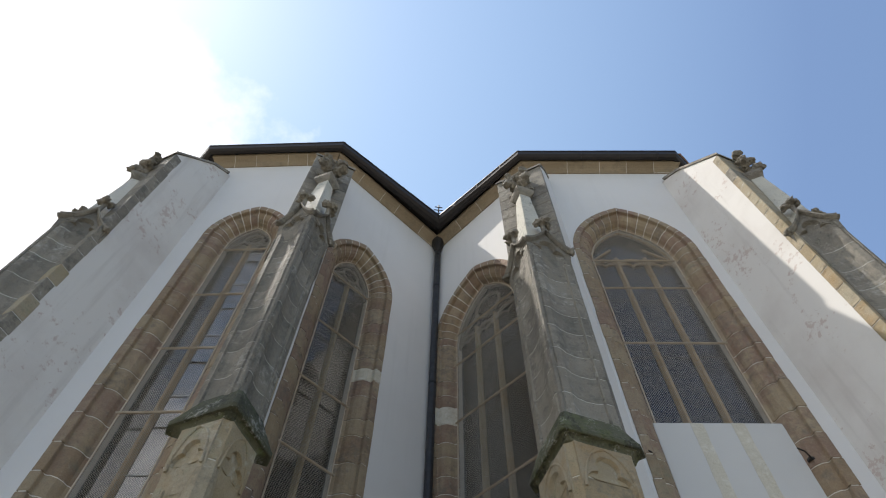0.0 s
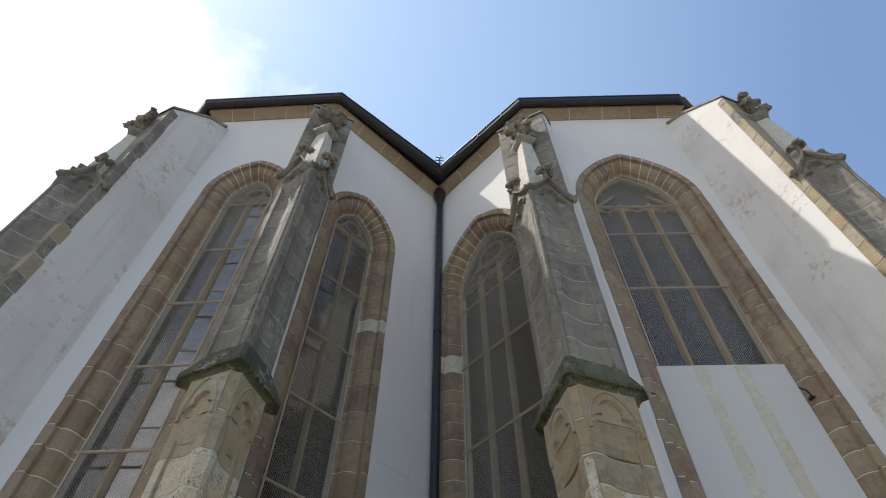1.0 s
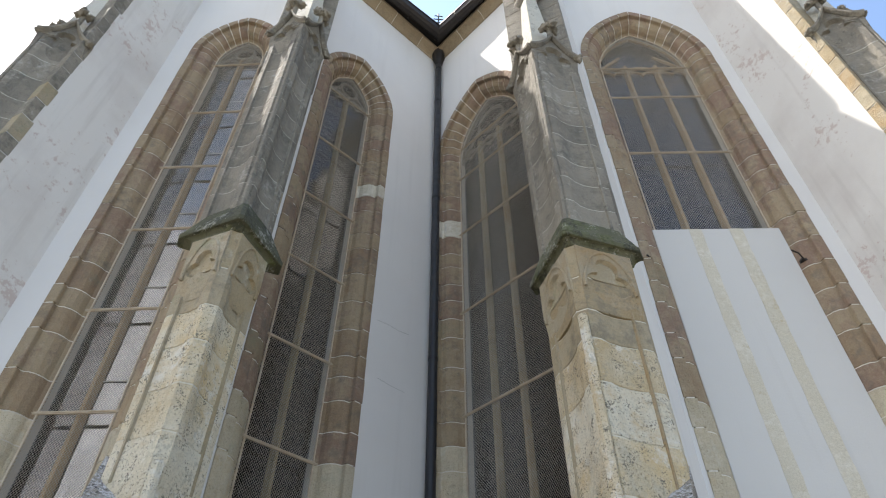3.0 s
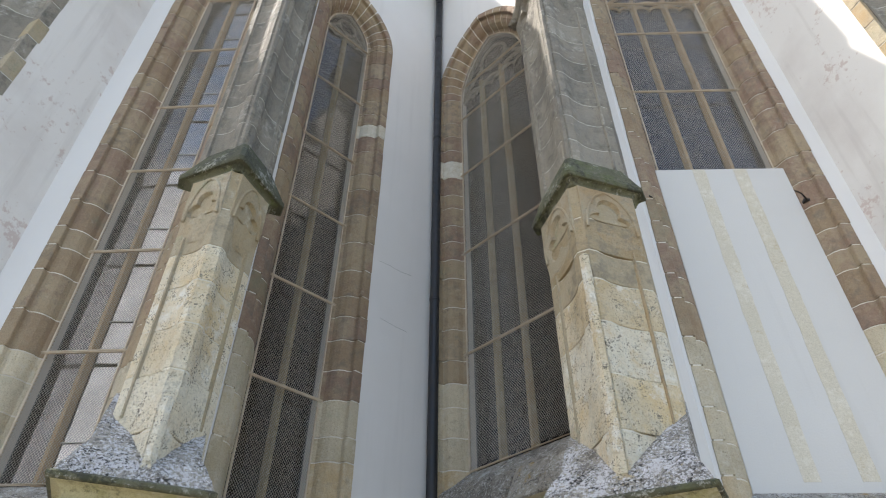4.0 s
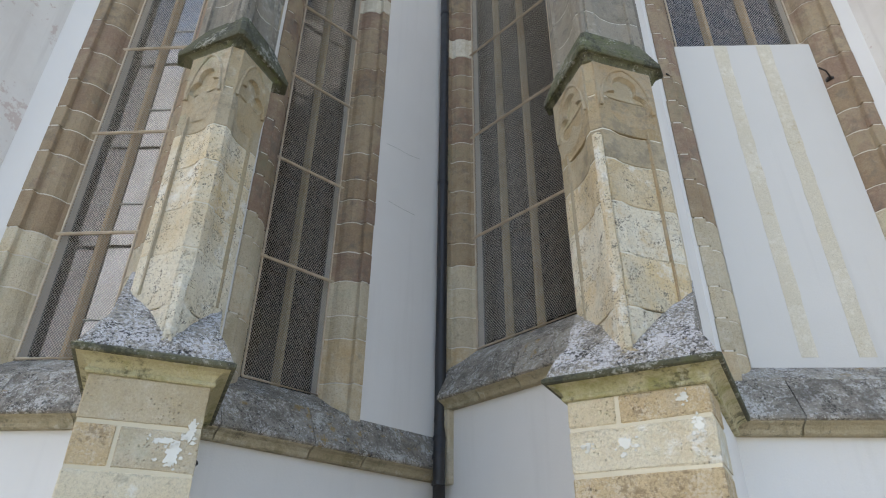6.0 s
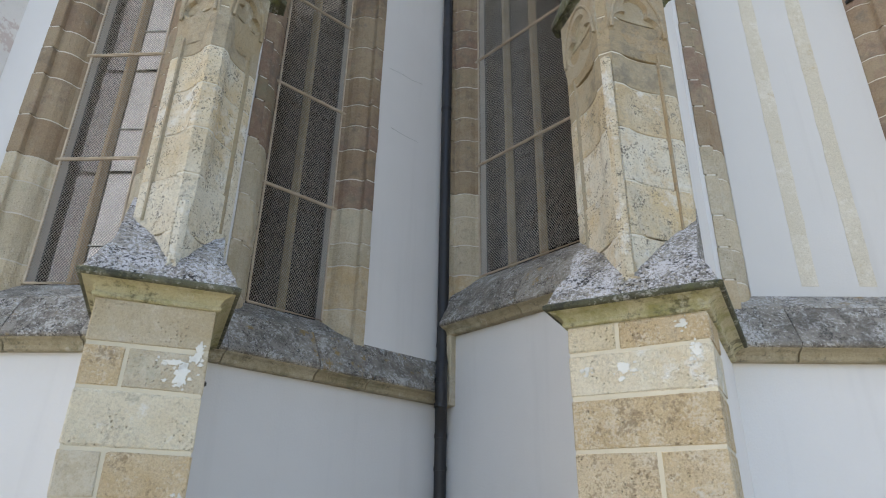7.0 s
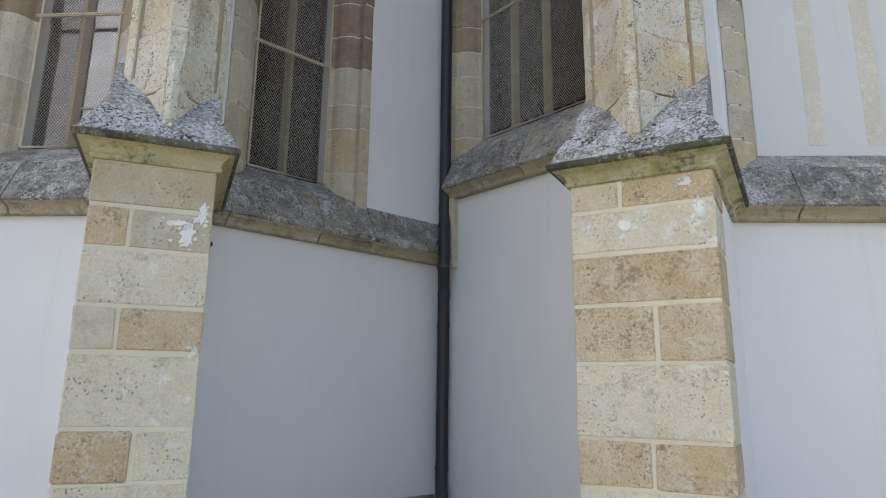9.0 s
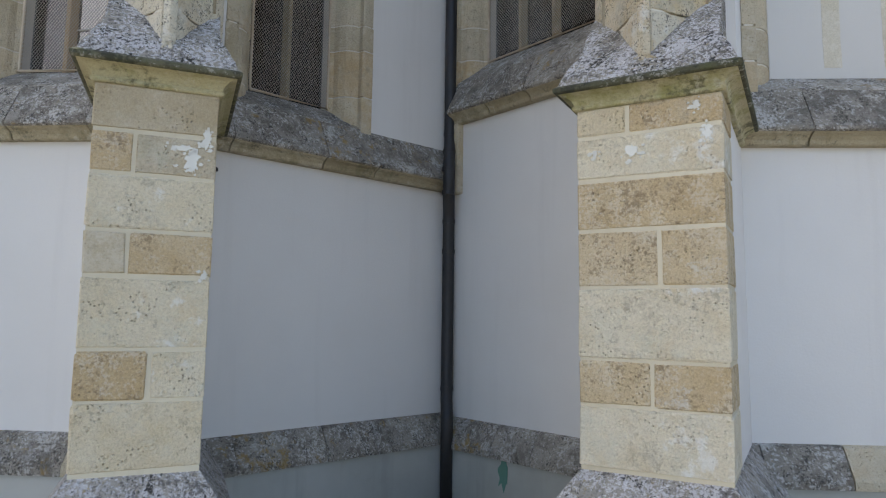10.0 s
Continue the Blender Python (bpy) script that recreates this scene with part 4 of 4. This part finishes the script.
    loops = []
    nz = 22
    for e, z in ((0.085, 3.108), (0.106, 3.109), (0.115, 3.118), (0.116, 3.139), (0.095, 3.155)):
        loops.append([(-half - e, -0.1, z), (half + e, -0.1, z), (half + e, P + e, z), (-half - e, P + e, z)])
    rings(bm, loops, closed_ends=True)
    part("lip", bm, DARKMOSS, root, "dark mossy drip edge")
    bm = bmesh.new()
    loops = []
    for q in range(nz):
        f = q / (nz - 1)
        y = P + 0.093 - f * 0.62
        z = 3.152 + 0.76 * f ** 0.82
        e = 0.093 - 0.105 * min(1, f * 4.0)
        row = []
        for c in range(25):
            x = (half + e) * (c / 12 - 1)
            w = 0.016 * noise.noise(Vector((x * 9 + seed, y * 9, 0))) + 0.010 * noise.noise(Vector((x * 30, y * 30, seed)))
            row.append((x, y, z + (w if 0 < q < nz - 1 else 0.4 * w)))
        loops.append(row + [(half + e, y, 3.11), (-half - e, y, 3.11)])
    rings(bm, loops)
    part("weathering", bm, LICHEN, root, "lichen-crusted sloping stone top")
    # first pointed shaft
    h1, n1 = half - (0.026 if low else 0.015), P + 0.015
    zs = [3.2]
    while zs[-1] < 5.45:
        zs.append(min(zs[-1] + rnd.uniform(0.27, 0.42), 5.73))
    zs[-1] = 5.73
    for i, (z0, z1) in enumerate(zip(zs, zs[1:])):
        bm = bmesh.new()
        prism(bm, vee(h1, n1, hollow=0.014 if z0 < 3.9 else (0.03 if z0 < 5.0 else 0.012)), z0 + 0.006, z1 - 0.006, 0.004)
        part("shaft_stone", bm, SHAFT if z1 < 5.0 else TAN, root)
    bm = bmesh.new()
    prism(bm, vee(h1 - 0.006, n1 - 0.006, hollow=0.035), 3.2, 5.73)
    part("shaft_mortar", bm, JOINT, root)
    bm = bmesh.new()
    prism(bm, [(0.035, n1 - 0.05), (0.035, n1 + 0.012), (0.0, n1 + 0.03), (-0.035, n1 + 0.012), (-0.035, n1 - 0.05)], 3.27, roll_top, 0.02)
    lumps(bm, [(0, n1 - 0.01, 3.27, 0.042)], seed)
    part("nose_roll", bm, SHAFT, root, "pale corner roll with a pendant tip")
    # blind tracery heads on both faces of the shaft
    flen = h1 / 0.7071
    for s in (-1, 1):
        a, d, n = face_frame(h1, n1, s)
        bm = bmesh.new()
        for x in (flen * 0.80,):
            loops = [[on_face(a, d, n, x + dx, dy, z) for dx, dy in ((-0.018, -0.02), (-0.007, 0.008), (0.007, 0.008), (0.018, -0.02))] for z in (3.62, 5.10)]
            rings(bm, loops)
        xc, R = flen / 2 + 0.01, flen / 2 - 0.055

        def place(x, y, z):
            return on_face(a, d, n, x, y, z)
        panel = [(0.035, 5.05), (flen - 0.012, 5.05), (flen - 0.012, 5.70), (0.035, 5.70)]
        pierced(bm, place, panel, xc, 5.385, R * 0.50, R * 0.47, -0.012, 0.032, 0.3)
        # pointed hood over the trefoil
        for q in (-1, 1):
            tube(bm, [on_face(a, d, n, xc + q * R * math.cos(1.15 * i / 9) ** 0.8 * (1 - 0.13 * i / 9) - q * R * 0.42 * (i / 9) ** 3, 0.032, 5.26 + 0.42 * math.sin(1.3 * i / 9) / math.sin(1.3)) for i in range(10)], 0.013, 6)
        part("blind_tracery", bm, TAN, root, "worn trefoil blind tracery")
    # cap over the first shaft
    for nm, mt, lb, rows in (("cap_moulding", DARKMOSS, "dark green hollow moulding under the cap", ((0.0, 5.715), (0.014, 5.72), (0.022, 5.742), (0.045, 5.765), (0.080, 5.775))),
                             ("cap", DARKMOSS, "dark mossy projecting cap slab", ((0.075, 5.772), (0.102, 5.775), (0.108, 5.786), (0.108, 5.824), (0.092, 5.845), (-0.02, 6.08)))):
        bm = bmesh.new()
        rings(bm, [[(x, y, z) for x, y in vee(h1 + e * cap_w / 0.108, n1 + e * 0.9, 0.02)] for e, z in rows])
        part(nm, bm, mt, root, lb)
    for ob in root.children:
        if ob.name.split(".")[0] in ("shaft_stone", "shaft_mortar", "nose_roll", "blind_tracery", "cap", "cap_moulding"):
            ob.location.x = lean
    # second pointed shaft
    h2, n2 = half - 0.02, P - 0.04
    zs = [5.95]
    while zs[-1] < gz - 0.2:
        zs.append(zs[-1] + rnd.uniform(0.30, 0.46))
    zs[-1] = gz + 0.04
    for z0, z1 in zip(zs, zs[1:]):
        bm = bmesh.new()
        prism(bm, vee(h2, n2, hollow=0.045), z0 + 0.005, z1 - 0.005, 0.004)
        part("shaft_stone", bm, GREY, root)
    bm = bmesh.new()
    prism(bm, vee(h2 - 0.005, n2 - 0.005, hollow=0.045), 5.95, gz + 0.04)
    part("shaft_mortar", bm, PALE, root)
    bm = bmesh.new()
    prism(bm, [(0.024, n2 - 0.05), (0.024, n2 + 0.004), (0.0, n2 + 0.016), (-0.024, n2 + 0.004), (-0.024, n2 - 0.05)], 6.0, gz - 0.02, 0.01)
    part("nose_roll", bm, GREY, root, "weathered corner edge")
    flen = h2 / 0.7071
    for s in (-1, 1):
        a, d, n = face_frame(h2, n2, s)
        bm = bmesh.new()
        for x in (flen * 0.84,):
            rings(bm, [[on_face(a, d, n, x + dx, dy, z) for dx, dy in ((-0.018, -0.02), (-0.008, 0.012), (0.008, 0.012), (0.018, -0.02))] for z in (6.0, gz - 0.42)])
        part("panel_edge", bm, GREY, root)
        # gable with a sunk trefoil under a curved ledge
        xc, reach, rise = flen / 2, flen / 2 + 0.035, 0.40

        def place(x, y, z):
            return on_face(a, d, n, x, y, z)
        curve = [(reach * (1 - f), gz + rise * f ** 1.75) for f in (0, 0.15, 0.3, 0.45, 0.6, 0.72, 0.84, 0.93, 1.0)]
        edge = [(xc - x, z) for x, z in curve] + [(xc + x, z) for x, z in reversed(curve[:-1])]
        bm = bmesh.new()
        pierced(bm, place, [(xc + reach - 0.02, gz - 0.46), (xc - reach + 0.02, gz - 0.46)][::-1] + edge[::-1], xc, gz - 0.10, reach * 0.40, reach * 0.36, -0.03, 0.028, 0.36)
        part("gable_panel", bm, GREY, root, "grey gable panel with a sunk trefoil")
        bm = bmesh.new()
        loops = []
        for x, z in edge:
            loops.append([place(x + (x - xc) / reach * w * 0.6, y, z + h) for y, h, w in ((-0.16, -0.03, 0.0), (0.045, -0.055, 0.0), (0.085, -0.03, 0.03), (0.092, 0.005, 0.04), (0.05, 0.02, 0.03), (-0.16, 0.03, 0.0))])
        rings(bm, loops)
        part("gable_ledge", bm, GREY, root, "projecting curved ledge of the gable")
        bm = bmesh.new()
        top = place(xc, 0.03, gz + rise)
        prism(bm, [(top.x + 0.035 * math.cos(q * math.pi / 3), top.y + 0.035 * math.sin(q * math.pi / 3)) for q in range(6)], top.z - 0.05, top.z + 0.20)
        up = Vector((0, 0, 1))
        cs = [(*(top + up * 0.21 + d * 0.075), 0.055), (*(top + up * 0.21 - d * 0.075), 0.055), (*(top + up * 0.20 + n * 0.075), 0.055), (*(top + up * 0.27), 0.045)]
        lumps(bm, cs, seed + s)
        fused(part("gable_finial", bm, GREY, root, "weathered carved leaf finial", smooth=True), 0.010)
        bm = bmesh.new()
        lumps(bm, [(*place(flen + 0.03, 0.05, gz - 0.02), 0.05)], seed + 5)
        part("corner_boss", bm, GREY, root, "worn carved corner boss", smooth=True)
    # pinnacle
    pc = P - 0.36
    bm = bmesh.new()
    loops = []
    for r, z in ((0.235, gz - 0.15), (0.235, gz + 0.1), (0.115, pz)):
        loops.append([(r, pc, z), (0.0, pc + r, z), (-r, pc, z), (0.0, pc - r, z)])
    rings(bm, loops)
    part("pinnacle", bm, PALE, root, "pale tapering four-sided pinnacle")
    bm = bmesh.new()
    loops = []
    for r, z in ((0.125, pz - 0.05), (0.185, pz + 0.02), (0.21, pz + 0.06), (0.21, pz + 0.12), (0.15, pz + 0.16), (0.10, pz + 0.25)):
        loops.append([(r, pc, z), (0.0, pc + r, z), (-r, pc, z), (0.0, pc - r, z)])
    rings(bm, loops)
    part("capital", bm, GREY, root, "moulded collar under the finial")
    bm = bmesh.new()
    cs = [(0, pc, pz + 0.30, 0.10), (0, pc, pz + 0.48, 0.085), (0, pc, pz + 0.68, 0.09), (0, pc, pz + 0.86, 0.075)]
    for i in range(4):
        an = i * math.pi / 2 + math.pi / 4
        for r, z, q in ((0.12, 0.40, 0.07), (0.20, 0.44, 0.085), (0.25, 0.38, 0.06), (0.12, 0.66, 0.06), (0.185, 0.70, 0.075)):
            cs.append((r * math.cos(an), pc + r * math.sin(an), pz + z, q))
    lumps(bm, cs, seed + 9)
    fused(part("finial", bm, GREY, root, "weathered carved leaf finial", smooth=True), 0.012)
    # stones of the upper body: front face and corners
    z = 5.9
    i = 0
    while z < 12.33:
        z1 = min(z + rnd.uniform(0.25, 0.40), 12.35)
        if 12.35 - z1 < 0.15:
            z1 = 12.35
        bm = bmesh.new()
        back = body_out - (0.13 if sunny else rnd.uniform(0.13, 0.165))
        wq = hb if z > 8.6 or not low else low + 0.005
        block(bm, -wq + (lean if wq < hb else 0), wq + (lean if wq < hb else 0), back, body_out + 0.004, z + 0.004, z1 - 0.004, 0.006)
        # quoin colour follows the sun: lighter tan on the sunlit buttress, mostly grey elsewhere
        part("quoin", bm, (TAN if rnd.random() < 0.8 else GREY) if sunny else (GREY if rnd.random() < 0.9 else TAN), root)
        z = z1
        i += 1
    # coping
    bm = bmesh.new()
    loops = []
    for x in (-hb - 0.018, hb + 0.018):
        loops.append([(x, body_out + 0.03, 12.33), (x, body_out + 0.03, 12.39), (x, 0.24, 13.36), (x, -0.1, 13.66), (x, -0.1, 13.58), (x, 0.24, 13.28)])
    rings(bm, loops)
    part("coping", bm, GREY, root, "grey sloping coping stone")
    return root


COURSE_R = [0.915, 1.264, 1.526, 1.941, 2.271, 2.574, 2.839, 3.024]
COURSE_L = [0.915, 1.285, 1.556, 1.954, 2.203, 2.512, 2.758, 3.024]
TONE_R = ["c", "yy", "c", "yy", "y", "c", "yc"]
TONE_L = ["c", "yc", "c", "gy", "c", "yg", "g"]
buttress(K_L, (0.4266, -0.9045), 0.3235, 1.221, "stepped stone buttress with greyish-yellow ashlar foot beside the downpipe", 21, COURSE_L, {1: [-0.032], 3: [0.109], 5: [0.106]}, TONE_L[:1] + ["cy", "c", "yg", "c", "gy", "g"], cap_w=0.145, gz=9.52, pz=11.2, lean=-0.034, roll_top=3.7, low=0.285, patches=((-0.19, 2.625, 0.05, 0.075), (-0.27, 2.76, 0.032, 0.07), (-0.14, 2.69, 0.06, 0.02), (-0.285, 1.96, 0.025, 0.02)))
buttress(K_R, (-0.4309, -0.9024), 0.41, 1.186, "stepped stone buttress with warm yellow ashlar foot", 22, COURSE_R, {1: [-0.004], 3: [-0.058], 6: [0.108]}, TONE_R, gz=9.22, pz=11.2, patches=((0.08, 2.735, 0.05, 0.04), (-0.33, 2.79, 0.025, 0.045), (0.30, 2.74, 0.02, 0.02), (-0.27, 2.95, 0.025, 0.03)))
buttress(K_E, (-0.3827, -0.9239), 0.40, 1.18, "tall stepped buttress with dark grey quoins against the sky", 23, COURSE_L, {1: [0.0], 3: [-0.1], 5: [0.1]}, TONE_L, old=True, body=0.85, gz=9.62, pz=11.5)
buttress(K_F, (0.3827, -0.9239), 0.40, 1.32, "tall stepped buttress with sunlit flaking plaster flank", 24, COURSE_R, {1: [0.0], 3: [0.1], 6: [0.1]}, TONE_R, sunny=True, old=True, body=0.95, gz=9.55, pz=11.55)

# small rusty iron stub on the flank of the buttress beside the downpipe
stub_axis = Vector((0.4266, -0.9045)).normalized()
stub = empty("iron_stub", wall_pose(K_L + stub_axis * 1.15 + Vector((stub_axis.y, -stub_axis.x)) * -0.298, (-stub_axis.y, stub_axis.x), stub_axis), "small rusty iron stub in the buttress flank", "iron stub")
bm = bmesh.new()
tube(bm, [(-0.03, 0, 2.60), (0.022, 0.0, 2.60), (0.03, 0.0, 2.615)], 0.012, 6)
lumps(bm, [(0.02, 0, 2.60, 0.02)], 3)
part("pin", bm, GUTTER, stub)

# ---- downpipe in the valley ----
pipe = empty("downpipe", Matrix.Translation((0.02, -0.13, 0)), "dark grey metal rainwater downpipe in the wall corner", "downpipe")
bm = bmesh.new()
R0 = 0.058
tube(bm, [(0, 0, 14.1), (0, 0, 3.62), (0.0, -0.01, 3.52), (0.004, -0.15, 3.28), (0.006, -0.18, 3.16), (0.006, -0.18, 3.02), (0.004, -0.14, 2.92), (0, -0.03, 2.84), (0, -0.01, 2.75), (0, -0.01, 1.05), (0.0, -0.03, 0.98), (0.01, -0.12, 0.86), (0.012, -0.14, 0.76), (0.012, -0.14, 0.0)], R0, 14)
part("tube", bm, PIPE, pipe, smooth=True)
for z, y in ((3.62, 0), (3.42, -0.07), (3.22, -0.17), (2.98, -0.18), (2.72, -0.01), (2.42, -0.01), (1.08, -0.01), (6.55, 0), (9.6, 0), (12.4, 0), (13.6, 0)):
    bm = bmesh.new()
    tube(bm, [(0, y, z - 0.02), (0, y, z - 0.018), (0, y, z + 0.018), (0, y, z + 0.02)], R0 + 0.005, 14)
    part("collar", bm, PIPE, pipe)
bm = bmesh.new()
rings(bm, [[(r * math.cos(a * math.pi / 6), r * math.sin(a * math.pi / 6), z) for a in range(12)] for r, z in ((0.06, 13.75), (0.09, 13.9), (0.15, 14.1), (0.16, 14.2))])
part("hopper", bm, GUTTER, pipe, "dark metal funnel under the gutters")
for z in (1.9, 4.4, 6.6, 9.7, 12.5):
    bm = bmesh.new()
    block(bm, -0.012, 0.012, 0.05, 0.2, z - 0.01, z + 0.01)
    part("bracket", bm, PIPE, pipe)
# small metal cross on the valley
rod = empty("lightning_rod", Matrix.Translation((0.03, -0.66, 14.33)), "small dark metal rod with three short bars", "lightning rod")
bm = bmesh.new()
tube(bm, [(0, 0, 0), (0, 0, 0.62)], 0.015, 6)
part("rod", bm, GUTTER, rod)
for z, w in ((0.22, 0.10), (0.37, 0.10), (0.52, 0.08)):
    bm = bmesh.new()
    tube(bm, [(-w, 0.0, z + 0.03), (w, 0.0, z - 0.03)], 0.013, 6)
    part("short_bar", bm, GUTTER, rod)
